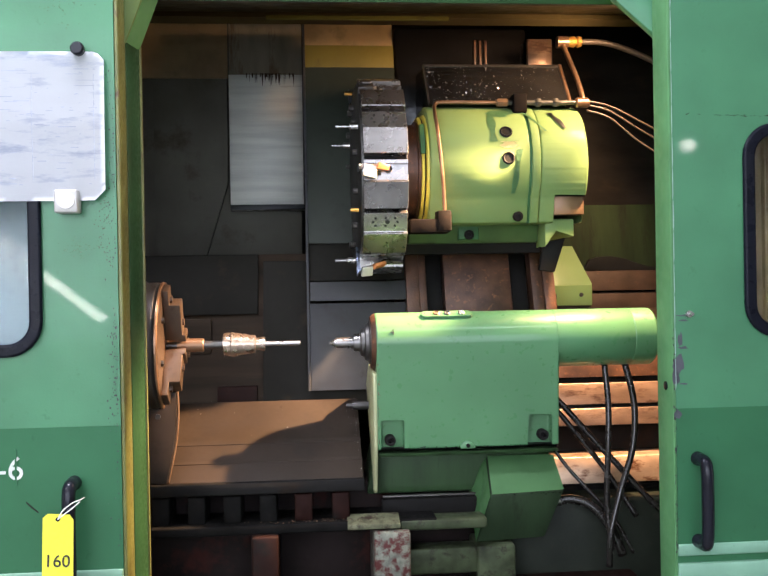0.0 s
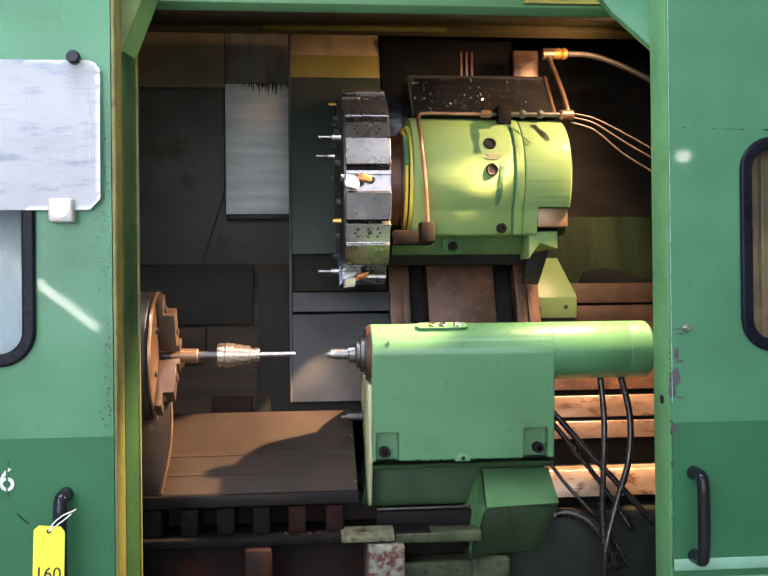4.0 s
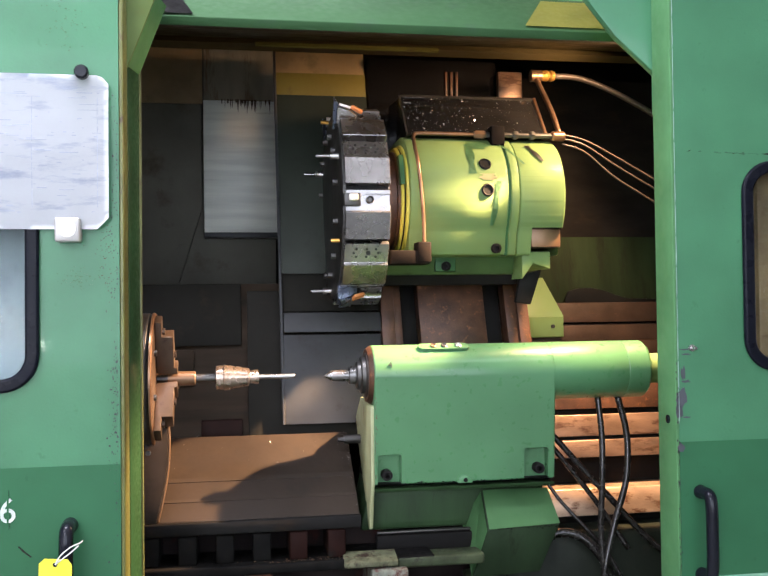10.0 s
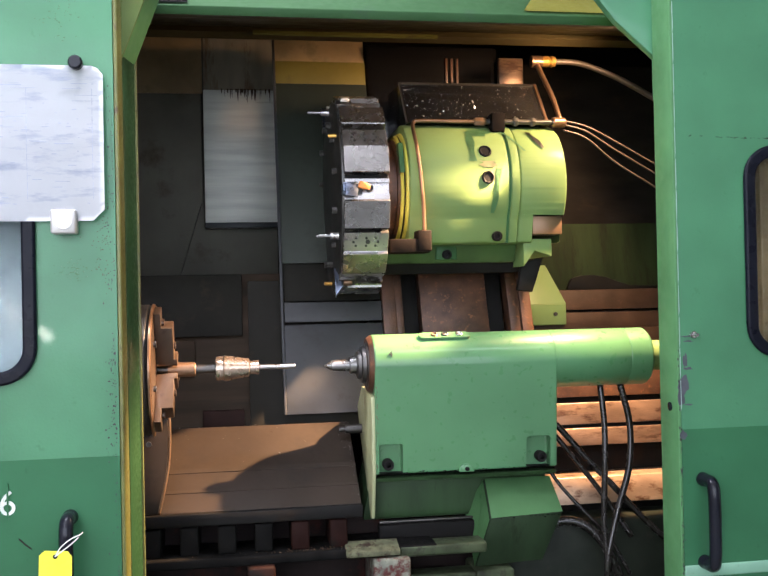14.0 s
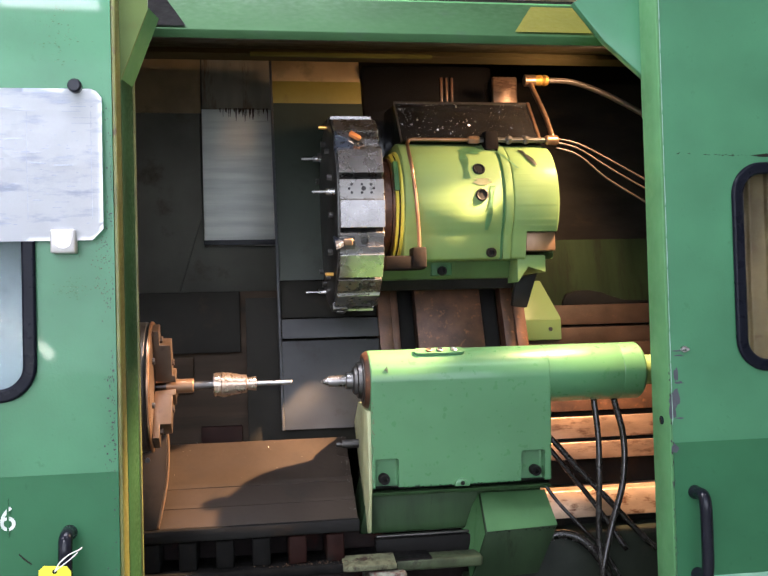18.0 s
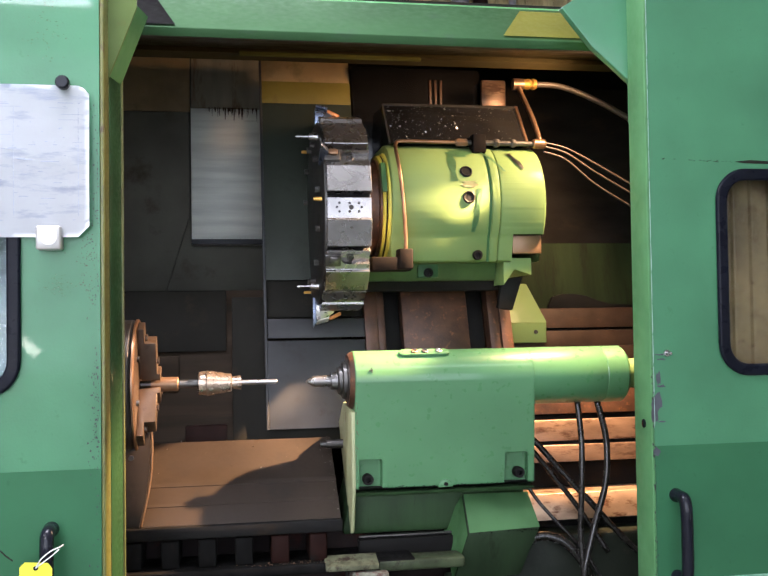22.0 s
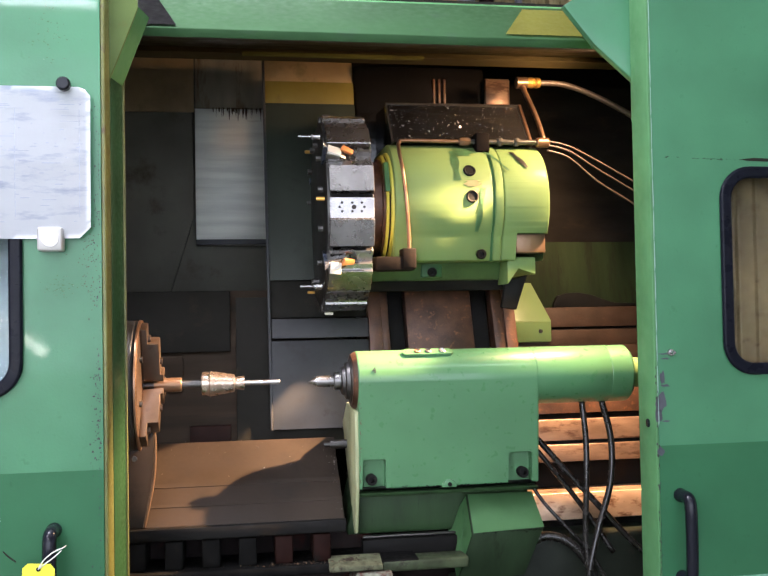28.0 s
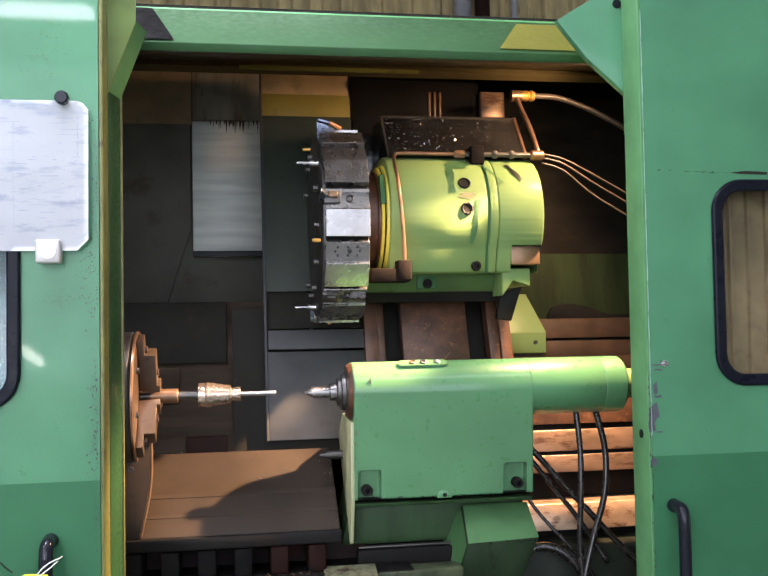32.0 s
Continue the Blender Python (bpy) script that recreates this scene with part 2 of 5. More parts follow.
# brownish lamplight on the uppermost sheets, put into their colour
LITTOP = material("lamp_browned_top_sheet", (0.28, 0.19, 0.09), 0.6, 0, 0.4, 6, (0.17, 0.12, 0.055), 0.4, 9, 0.05, 60)
# lug and base casting colours hold grime and the shade below the tray
LUG = material("grimy_shaded_lug", (0.008, 0.0078, 0.0075), 0.6, 0, 0.5, 20, (0.015, 0.011, 0.009), 0.3, 40, 0.15, 90, spec=0.04)
REDLUG = material("shaded_red_primed_lug", (0.020, 0.0085, 0.007), 0.55, 0, 0.4, 20, (0.010, 0.009, 0.008), 0.5, 30, 0.15, 90, spec=0.05)
REDB = material("grimy_shaded_red_casting", (0.017, 0.012, 0.011), 0.6, 0, 0.5, 8, (0.045, 0.014, 0.011), 0.42, 9, 0.2, 60, spec=0.08)
GREENB = material("grimy_green_black_casting", (0.019, 0.024, 0.017), 0.5, 0, 0.5, 8, (0.028, 0.027, 0.02), 0.35, 30, 0.2, 60, spec=0.15)
# dark grease; also stands for shade in grooves and hollows
GREASESHADE = material("greasy_and_shaded_dark", (0.012, 0.0115, 0.011), 0.55, 0.0, 0.5, 6, (0.020, 0.014, 0.010), 0.35, 9, 0.2, 60, spec=0.08)
MOTTLE = material("flaking_red_white_paint", (0.17, 0.18, 0.145), 0.6, 0, 0.5, 60, (0.075, 0.020, 0.018), 0.62, 55, 0.2, 120, spec=0.2)
INSERTW = material("pale_carbide_insert", (0.75, 0.72, 0.66), 0.35, 0.2, 0.12, 20, None, 0, 3, 0.02, 100)
INSERTB = material("blued_holder_steel", (0.16, 0.19, 0.26), 0.28, 0.8, 0.2, 20, None, 0, 3, 0.03, 100)
ORANGE = material("brassy_clamp", (0.75, 0.29, 0.10), 0.35, 0.4, 0.2, 20, None, 0, 3, 0.03, 100)
BRASS = material("brass_plug", (0.75, 0.42, 0.1), 0.35, 0.8, 0.2, 20, None, 0, 3, 0.03, 100)
BRUSHG = material("touch_up_green", (0.085, 0.21, 0.09), 0.5, 0, 0.3, 30, None, 0, 3, 0.03, 100)
BAREEDGE = material("bare_pale_edge", (0.32, 0.45, 0.40), 0.45, 0.2, 0.25, 30, None, 0, 3, 0.06, 100)
# oily gutter, tinted olive in place of the work lamp's light
OLIVE = material("oily_lamp_tinted_gutter", (0.042, 0.033, 0.014), 0.5, 0, 0.5, 6, (0.024, 0.017, 0.011), 0.5, 9, 0.08, 60, streak=(0.4, 1, 1), spec=0.1)
PEEL = material("bare_primer", (0.062, 0.064, 0.080), 0.55, 0.1, 0.3, 30, None, 0, 3, 0.06, 100)
CONCRETE = material("oily_concrete", (0.3, 0.3, 0.28), 0.7, 0, 0.3, 2, (0.06, 0.055, 0.05), 0.3, 3, 0.1, 80)
PLASTER = material("shop_plaster", (0.68, 0.68, 0.64), 0.8, 0, 0.15, 1.5, (0.3, 0.29, 0.26), 0.2, 2, 0.05, 60)
OCHRE = material("ochre_insulation", (0.46, 0.38, 0.2), 0.75, 0, 0.35, 5, (0.16, 0.12, 0.06), 0.35, 8, 0.2, 60, streak=(4, 1, 0.7))
GALV = material("grey_conduit", (0.3, 0.31, 0.36), 0.45, 0.4, 0.15, 12, None, 0, 3, 0.03, 100)
RIBRUST = material("rusty_ribbed_sheet", (0.20, 0.14, 0.07), 0.4, 0.1, 0.4, 14, (0.11, 0.065, 0.03), 0.45, 30, 0.12, 120)


def glass_material(name, tint):
    m = bpy.data.materials.new(name)
    m.use_nodes = True
    n, l = m.node_tree.nodes, m.node_tree.links
    b = n["Principled BSDF"]
    b.inputs["Base Color"].default_value = (*tint, 1)
    b.inputs["Roughness"].default_value = 0.08
    b.inputs["Transmission Weight"].default_value = 1.0
    b.inputs["IOR"].default_value = 1.15
    return m


# pale blue-grey holds the sky's reflection in the left window
PALEGREY = material("sky_tinted_cover_paint", (0.27, 0.33, 0.35), 0.4, 0, 0.2, 4, (0.15, 0.18, 0.19), 0.3, 5, 0.04, 90)

GLASS = glass_material("door_glass", (0.9, 0.95, 0.95))


def glow_material(name, color, strength):
    m = bpy.data.materials.new(name)
    m.use_nodes = True
    b = m.node_tree.nodes["Principled BSDF"]
    b.inputs["Emission Color"].default_value = (*color, 1)
    b.inputs["Emission Strength"].default_value = strength
    return m


TUBEGLOW = glow_material("lit_tube", COOL, 4.0)
CORNERY = material("lamplit_corner_paint", (0.38, 0.36, 0.075), 0.45, 0, 0.15, 6, (0.25, 0.26, 0.06), 0.25, 12, 0.04, 90)
# oily turret paint, darkened for the shade under the housing
SHADELIME = material("oily_shaded_turret_base", (0.060, 0.112, 0.040), 0.42, 0, 0.35, 9, (0.03, 0.05, 0.02), 0.35, 14, 0.06, 60, spec=0.2)
FLAKY = material("pale_flaking_paint", (0.12, 0.125, 0.075), 0.6, 0, 0.5, 50, (0.03, 0.016, 0.012), 0.5, 45, 0.25, 120, spec=0.15)
# one box paint in two tones: shaded shell here, lit lid and side next
BOXSHADE = material("shaded_box_paint", (0.024, 0.042, 0.021), 0.4, 0, 0.35, 8, (0.014, 0.018, 0.010), 0.35, 12, 0.06, 60, streak=(2, 1, 0.7), spec=0.2)
BOXLIT = material("lit_box_paint", (0.105, 0.245, 0.10), 0.45, 0, 0.18, 8, (0.07, 0.17, 0.07), 0.25, 20, 0.04, 70, spec=0.25)
COLLET = material("oil_tinted_steel", (0.50, 0.40, 0.32), 0.27, 0.9, 0.3, 16, (0.22, 0.13, 0.08), 0.3, 30, 0.03, 60)
GLINE = material("dull_yellow_line_paint", (0.060, 0.056, 0.012), 0.5, 0, 0.4, 9, (0.03, 0.025, 0.01), 0.4, 14, 0.05, 80, spec=0.15)
STAINTOP = material("rust_streaked_sheet", (0.26, 0.23, 0.17), 0.7, 0, 0.4, 4, (0.15, 0.10, 0.06), 0.45, 7, 0.05, 60, streak=(3, 1, 0.6), spec=0.12)
GUSSET = material("yellow_green_plate_paint", (0.115, 0.165, 0.050), 0.45, 0, 0.3, 9, (0.15, 0.14, 0.04), 0.35, 8, 0.05, 120, spec=0.15)
STRIPE = material("pale_green_stripe_paint", (0.17, 0.34, 0.235), 0.42, 0, 0.2, 8, (0.09, 0.21, 0.13), 0.25, 40, 0.05, 160)
STRIPGLOW = glow_material("lit_strip", (1.0, 0.97, 0.92), 90.0)
BULB = glow_material("lit_halogen", WARM, 30.0)


# ---------------------------------------------------------------- mesh helpers
def part(name, bm, mat, parent=None, label=""):
    me = bpy.data.meshes.new(name)
    bmesh.ops.recalc_face_normals(bm, faces=bm.faces)
    bm.to_mesh(me)
    bm.free()
    me.materials.append(mat)
    ob = new(name, me)
    if parent:
        ob.parent = parent
    if label:
        ob["label"] = label
    return ob


def thing(name, label, category, group="", kind="", m=None):
    ob = new(name)
    ob.empty_display_size = 0.05
    if m:
        ob.matrix_basis = m
    return tagged(ob, label, category, group, kind)


def smooth(bm, angle=35):
    for f in bm.faces:
        f.smooth = True
    for e in bm.edges:
        if len(e.link_faces) == 2 and e.calc_face_angle(0) > radians(angle):
            e.smooth = False
    return bm


def box(x0, x1, y0, y1, z0, z1, bevel=0.0, seg=2, bm=None):
    own = bmesh.new()
    vs = [own.verts.new(p) for p in ((x0, y0, z0), (x1, y0, z0), (x1, y1, z0), (x0, y1, z0), (x0, y0, z1), (x1, y0, z1), (x1, y1, z1), (x0, y1, z1))]
    for q in ((3, 2, 1, 0), (4, 5, 6, 7), (0, 1, 5, 4), (1, 2, 6, 5), (2, 3, 7, 6), (3, 0, 4, 7)):
        own.faces.new([vs[i] for i in q])
    if bevel:
        bmesh.ops.bevel(own, geom=list(own.edges), offset=bevel, segments=seg, profile=0.5, affect="EDGES")
        smooth(own, 50)
    return join(bm, own)


def join(bm, own):
    if bm is None:
        return own
    me = bpy.data.meshes.new("tmp")
    own.to_mesh(me)
    own.free()
    bm.from_mesh(me)
    bpy.data.meshes.remove(me)
    return bm


AX = {"x": Matrix(((0, 0, 1, 0), (1, 0, 0, 0), (0, 1, 0, 0), (0, 0, 0, 1))),
      "y": Matrix(((0, 1, 0, 0), (0, 0, 1, 0), (1, 0, 0, 0), (0, 0, 0, 1))), "z": Matrix.Identity(4)}


def lathe(profile, axis="x", at=(0, 0, 0), seg=40, bm=None):
    """Turns a profile of (along, radius) about an axis through at; ends are closed."""
    own = bmesh.new()
    rings = []
    for a, r in profile:
        rings.append([own.verts.new((r * math.cos(2 * math.pi * i / seg), r * math.sin(2 * math.pi * i / seg), a)) for i in range(seg)])
    for p, q in zip(rings, rings[1:]):
        for i in range(seg):
            own.faces.new((p[i], p[(i + 1) % seg], q[(i + 1) % seg], q[i]))
    own.faces.new(rings[0][::-1])
    own.faces.new(rings[-1])
    bmesh.ops.transform(own, matrix=Matrix.Translation(at) @ AX[axis], verts=own.verts)
    smooth(own, 30)
    return join(bm, own)


def prism(points, lo, hi, axis="x", bevel=0.0, bm=None, seg=2):
    """Extrudes an outline from lo to hi. axis x: points are (y, z); y: (x, z); z: (x, y)."""
    def place(p, a):
        return {"x": (a, p[0], p[1]), "y": (p[0], a, p[1]), "z": (p[0], p[1], a)}[axis]
    own = bmesh.new()
    a = [own.verts.new(place(p, lo)) for p in points]
    b = [own.verts.new(place(p, hi)) for p in points]
    own.faces.new(a)
    own.faces.new(b[::-1])
    for i in range(len(points)):
        j = (i + 1) % len(points)
        own.faces.new((a[i], b[i], b[j], a[j]))
    bmesh.ops.recalc_face_normals(own, faces=own.faces)
    if bevel:
        bmesh.ops.bevel(own, geom=list(own.edges), offset=bevel, segments=seg, profile=0.5, affect="EDGES", clamp_overlap=True)
    smooth(own, 40)
    return join(bm, own)


def tube(points, r, seg=10, steps=6, bm=None, ends=True):
    """A round hose through the points, smoothed."""
    pts = [Vector(p) for p in points]
    line = []
    for i in range(len(pts) - 1):
        p0, p1, p2, p3 = pts[max(i - 1, 0)], pts[i], pts[i + 1], pts[min(i + 2, len(pts) - 1)]
        for s in range(steps):
            t = s / steps
            line.append(0.5 * ((2 * p1) + (p2 - p0) * t + (2 * p0 - 5 * p1 + 4 * p2 - p3) * t * t + (3 * p1 - p0 - 3 * p2 + p3) * t ** 3))
    line.append(pts[-1])
    own = bmesh.new()
    rings = []
    up = Vector((0.3, 0.9, 0.2))
    for i, p in enumerate(line):
        d = (line[min(i + 1, len(line) - 1)] - line[max(i - 1, 0)]).normalized()
        u = (up - d * up.dot(d)).normalized()
        v = d.cross(u)
        up = u
        rings.append([own.verts.new(p + r * (u * math.cos(2 * math.pi * k / seg) + v * math.sin(2 * math.pi * k / seg))) for k in range(seg)])
    for a, b in zip(rings, rings[1:]):
        for k in range(seg):
            own.faces.new((a[k], a[(k + 1) % seg], b[(k + 1) % seg], b[k]))
    own.faces.new(rings[0][::-1])
    own.faces.new(rings[-1])
    smooth(own, 50)
    return join(bm, own)


def rounded(x0, x1, z0, z1, r, seg=8):
    out = []
    for cx, cz, a0 in ((x1 - r, z1 - r, 0), (x0 + r, z1 - r, 90), (x0 + r, z0 + r, 180), (x1 - r, z0 + r, 270)):
        for i in range(seg + 1):
            a = radians(a0 + 90 * i / seg)
            out.append((cx + r * math.cos(a), cz + r * math.sin(a)))
    return out


def ring_prism(outer, inner, lo, hi, axis="y", bevel=0.0):
    """A frame between two outlines of the same number of points."""
    def place(p, a):
        return {"x": (a, p[0], p[1]), "y": (p[0], a, p[1]), "z": (p[0], p[1], a)}[axis]
    own = bmesh.new()
    v = [[own.verts.new(place(p, a)) for p in pts] for pts in (outer, inner) for a in (lo, hi)]
    n = len(outer)
    for i in range(n):
        j = (i + 1) % n
        for a, b in ((0, 1), (1, 3), (3, 2), (2, 0)):
            own.faces.new((v[a][i], v[a][j], v[b][j], v[b][i]))
    bmesh.ops.recalc_face_normals(own, faces=own.faces)
    smooth(own, 40)
    return own


def cut(ob, *cutters):
    """Takes the cutters' volumes out of a part's mesh."""
    for bm in cutters:
        tool = part("cutter", bm, STEEL)
        mod = ob.modifiers.new("cut", "BOOLEAN")
        mod.operation, mod.solver, mod.object = "DIFFERENCE", "EXACT", tool
        me = bpy.data.meshes.new_from_object(ob.evaluated_get(bpy.context.evaluated_depsgraph_get()))
        ob.modifiers.clear()
        fix = bmesh.new()
        fix.from_mesh(me)
        smooth(fix, 18)
        fix.to_mesh(me)
        fix.free()
        ob.data = me
        bpy.data.objects.remove(tool)
    return ob


def bolt(r, h, at, axis="y", hexed=True, bm=None):
    """A socket-head or hex bolt that points along minus the axis."""
    s = -1
    return lathe([(0, r), (s * h * 0.85, r), (s * h, r * 0.85), (s * h, r * 0.5), (s * h * 0.4, r * 0.45)], axis, at, 6 if hexed else 16, bm)


def text_part(name, body, size, mat, parent, m, label="", depth=0.0006):
    cu = bpy.data.curves.new(name, "FONT")
    cu.body, cu.size, cu.extrude = body, size, depth
    tmp = bpy.data.objects.new(name, cu)
    me = bpy.data.meshes.new_from_object(tmp)
    bpy.data.objects.remove(tmp)
    bpy.data.curves.remove(cu)
    me.materials.clear()
    me.materials.append(mat)
    ob = new(name, me)
    ob.parent = parent
    ob.matrix_basis = m
    if label:
        ob["label"] = label
    return ob


# ---------------------------------------------------------------- workshop shell
floor = tagged(part("floor", box(-5, 5, -5, 4.2, -0.12, 0), CONCRETE), "oily grey concrete workshop floor", "floor", kind="structure")
ceiling = tagged(part("ceiling", box(-5, 5, -5, 4.2, 3.6, 3.72), PLASTER), "pale plaster workshop ceiling", "ceiling", kind="structure")
# unseen south wall has a made-up window band that lets fill light in
for nm, b in (("wall_south", (-5, 5, -5.15, -5, 0, 0.9)), ("wall_south_head", (-5, 5, -5.15, -5, 3.2, 3.6)), ("wall_south_pier", (-5, -4.8, -5.15, -5, 0.9, 3.2)), ("wall_south_pier", (1.8, 5, -5.15, -5, 0.9, 3.2)), ("wall_west", (-5.15, -5, -5, 4.2, 0, 3.6)), ("wall_east", (5, 5.15, -5, 4.2, 0, 3.6))):
    tagged(part(nm, box(*b), PLASTER), "pale plaster workshop wall", "wall", kind="structure")
wall_n = tagged(part("wall_north", box(-5, 5, 4.1, 4.25, 0, 3.6), OCHRE), "ochre ribbed insulation wall behind the lathe", "wall", kind="structure")
for i in range(26):
    x = -2.6 + i * 0.2
    part("rib", prism([(x, 4.1), (x + 0.02, 4.07), (x + 0.09, 4.07), (x + 0.11, 4.1)], 1.9, 3.58, "z"), OCHRE, wall_n)
for x, r, c in ((1.22, 0.06, GALV), (1.36, 0.05, REDP), (1.58, 0.025, GALV)):
    tagged(part("conduit_pipe", lathe([(1.6, r), (3.58, r)], "z", (x, 4.0, 0), 16), c), "grey conduit pipe fixed upright on the wall", "pipe", "conduits on the wall")
tagged(part("cable_tray", box(-0.1, 0.95, 3.9, 4.1, 3.02, 3.05, 0.006), BLACK), "dark cable tray along the wall", "tray")
for tx, ty, tz, watts in TUBES:
    fx = thing("ceiling_light", "white batten ceiling light, out of view, with a lit tube", "lamp", "ceiling lights", m=pose(tx, ty, tz + 0.05))
    part("batten", box(-0.65, 0.65, -0.05, 0.05, 0.03, 3.6 - tz - 0.05, 0.005), WHITE, fx)
    part("lit_tube", lathe([(-0.6, 0.013), (0.6, 0.013)], "x", (0, 0, 0.012), 12), TUBEGLOW, fx)

bulk = thing("wall_lamp", "small lit bulkhead lamp on the far workshop wall", "lamp")
part("lamp_base", box(2.58, 2.82, -5.0, -4.82, 2.15, 2.39, 0.01), GALV, bulk)
part("lamp_globe", lathe([(-4.84, 0.03), (-4.80, 0.044), (-4.76, 0.038), (-4.74, 0.015)], "y", (2.70, 0, 2.27), 24), STRIPGLOW, bulk, "lit lamp globe")
# unseen glowing strip, added so that the left door mirrors a streak
strip = thing("streak_strip", "unseen lit strip added for the streak reflected in the door", "lamp")
part("lit_tube", tube([(-1.59, -4.72, 1.05), (-2.02, -4.72, 1.39), (-2.44, -4.72, 1.73)], 0.026, 10), STRIPGLOW, strip, "lit strip tube")
part("lamp_stand", box(-2.06, -1.98, -4.80, -4.76, 0.0, 1.40, 0.004), GALV, strip)

# ---------------------------------------------------------------- enclosure of the lathe
enc = thing("lathe_enclosure", "green sheet-metal enclosure of a slant-bed lathe", "enclosure")
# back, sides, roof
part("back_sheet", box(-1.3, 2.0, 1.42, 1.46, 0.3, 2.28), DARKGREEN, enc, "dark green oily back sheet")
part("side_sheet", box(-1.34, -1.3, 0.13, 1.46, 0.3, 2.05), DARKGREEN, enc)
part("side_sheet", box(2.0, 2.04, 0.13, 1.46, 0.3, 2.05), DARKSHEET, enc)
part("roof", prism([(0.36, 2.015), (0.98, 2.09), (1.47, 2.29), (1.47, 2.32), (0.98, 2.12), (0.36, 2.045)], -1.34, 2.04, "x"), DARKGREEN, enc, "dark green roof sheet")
# sloping head panel over the opening
part("head_panel", prism([(0.20, 1.888), (0.345, 2.006), (0.345, 2.03), (0.19, 1.905)], -0.50, 0.62, "x", 0.002), LINTEL, enc, "pale green sloping head panel")
# wedge of lamplight on the head panel, painted as a thin sheet
own = bmesh.new()
own.faces.new([own.verts.new((x, 0.1875 + 0.155 * u, 1.9085 + 0.125 * u)) for x, u in ((0.325, 0.06), (0.405, 0.86), (0.60, 0.86), (0.60, 0.06))])
bmesh.ops.solidify(own, geom=list(own.faces), thickness=0.002)
part("painted_light_wedge", own, CORNERY, enc, "yellow-green sheet painted as a wedge of lamplight")
own = bmesh.new()
own.faces.new([own.verts.new((x, 0.1875 + 0.155 * u, 1.9085 + 0.125 * u)) for x, u in ((-0.50, 0.02), (-0.398, 0.02), (-0.455, 0.95), (-0.50, 0.95))])
bmesh.ops.solidify(own, geom=list(own.faces), thickness=0.002)
part("end_sheet", own, GREASESHADE, enc, "dark wedge-shaped end sheet")
part("head_lip", prism([(0.20, 1.888), (0.215, 1.888), (0.28, 1.925), (0.28, 1.935)], -0.52, 0.64, "x"), DARKSHEET, enc, "dark oily lip")
part("head_rail", box(-0.50, 0.62, 0.345, 0.375, 2.0, 2.034, 0.003), FRAME, enc)
part("gutter", prism([(0.37, 1.945), (0.62, 1.99), (0.62, 2.0), (0.37, 1.965)], -1.3, 1.5, "x"), OLIVE, enc, "oily gutter under the roof, lamplight in its olive colour")
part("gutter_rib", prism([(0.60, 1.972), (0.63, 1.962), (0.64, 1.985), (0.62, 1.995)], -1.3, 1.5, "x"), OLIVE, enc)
part("gutter_line", prism([(0.598, 1.968), (0.602, 1.965), (0.604, 1.975), (0.600, 1.977)], -0.26, 0.22, "x"), GLINE, enc, "thin dull yellow painted line")
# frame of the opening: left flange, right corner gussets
part("left_flange", prism([(-0.518, 0.074), (-0.504, 0.14), (-0.509, 0.142), (-0.60, 0.10), (-0.60, 0.074)], 0.35, 1.79, "z", 0.001), FRAMESHADE, enc)
part("left_flange_edge", box(-0.506, -0.500, 0.138, 0.146, 0.35, 1.775, 0.001), EDGE, enc, "worn yellow edge")
part("left_gusset", prism([(-0.60, 1.762), (-0.518, 1.762), (-0.464, 1.902), (-0.464, 2.05), (-0.60, 2.05)], 0.066, 0.074, "y", 0.001), GUSSET, enc, "yellow-green corner plate")
own = bmesh.new()
low, top = [[own.verts.new((x + dx, y, z)) for x, y in ((-0.5175, 0.0745), (-0.503, 0.14), (-0.508, 0.142), (-0.522, 0.0745))] for dx, z in ((0, 1.766), (0.054, 1.908))]
for k in range(4):
    own.faces.new((low[k], low[(k + 1) % 4], top[(k + 1) % 4], top[k]))
own.faces.new(top)
own.faces.new(low[::-1])
bmesh.ops.recalc_face_normals(own, faces=list(own.faces))
part("gusset_flange", own, CASTM, enc, "green slanting corner flange")
part("right_gusset", prism([(0.574, 1.786), (0.486, 1.862), (0.4185, 1.944), (0.455, 1.968), (0.56, 2.03), (0.7, 2.05), (0.7, 1.7), (0.574, 1.7)], 0.079, 0.10, "y", 0.002), DOOR, enc)
part("gusset_hole", lathe([(0.0792, 0.010), (0.0775, 0.010), (0.0772, 0.007)], "y", (0.556, 0, 1.985), 20), BLACK, enc, "dark bored hole")
part("right_post", box(0.61, 0.70, 0.05, 0.085, 0.35, 1.70, 0.002), FRAME, enc)
part("sill", box(-1.3, 1.5, 0.05, 0.12, 0.3, 0.60, 0.004), DOORSHADE, enc)
part("plinth", box(-1.3, 1.5, 0.08, 1.4, 0.0, 0.3, 0.004), GREASESHADE, enc, "greasy dark plinth")
for x0, x1 in ((-1.34, -0.62), (0.72, 1.54)):
    part("front_sheet", box(x0, x1, 0.11, 0.125, 0.3, 0.9), DOORSHADE, enc)
# rusty ribbed liner seen through the window of the door
liner = part("ribbed_liner", box(0.705, 1.53, 0.100, 0.108, 0.92, 1.80), RIBRUST, enc, "rusty ribbed liner sheet")
for i in range(18):
    x = 0.72 + 0.0445 * i
    part("rib", prism([(x, 0.100), (x + 0.004, 0.094), (x + 0.007, 0.094), (x + 0.011, 0.100)], 0.92, 1.80, "z"), RIBRUST, liner)
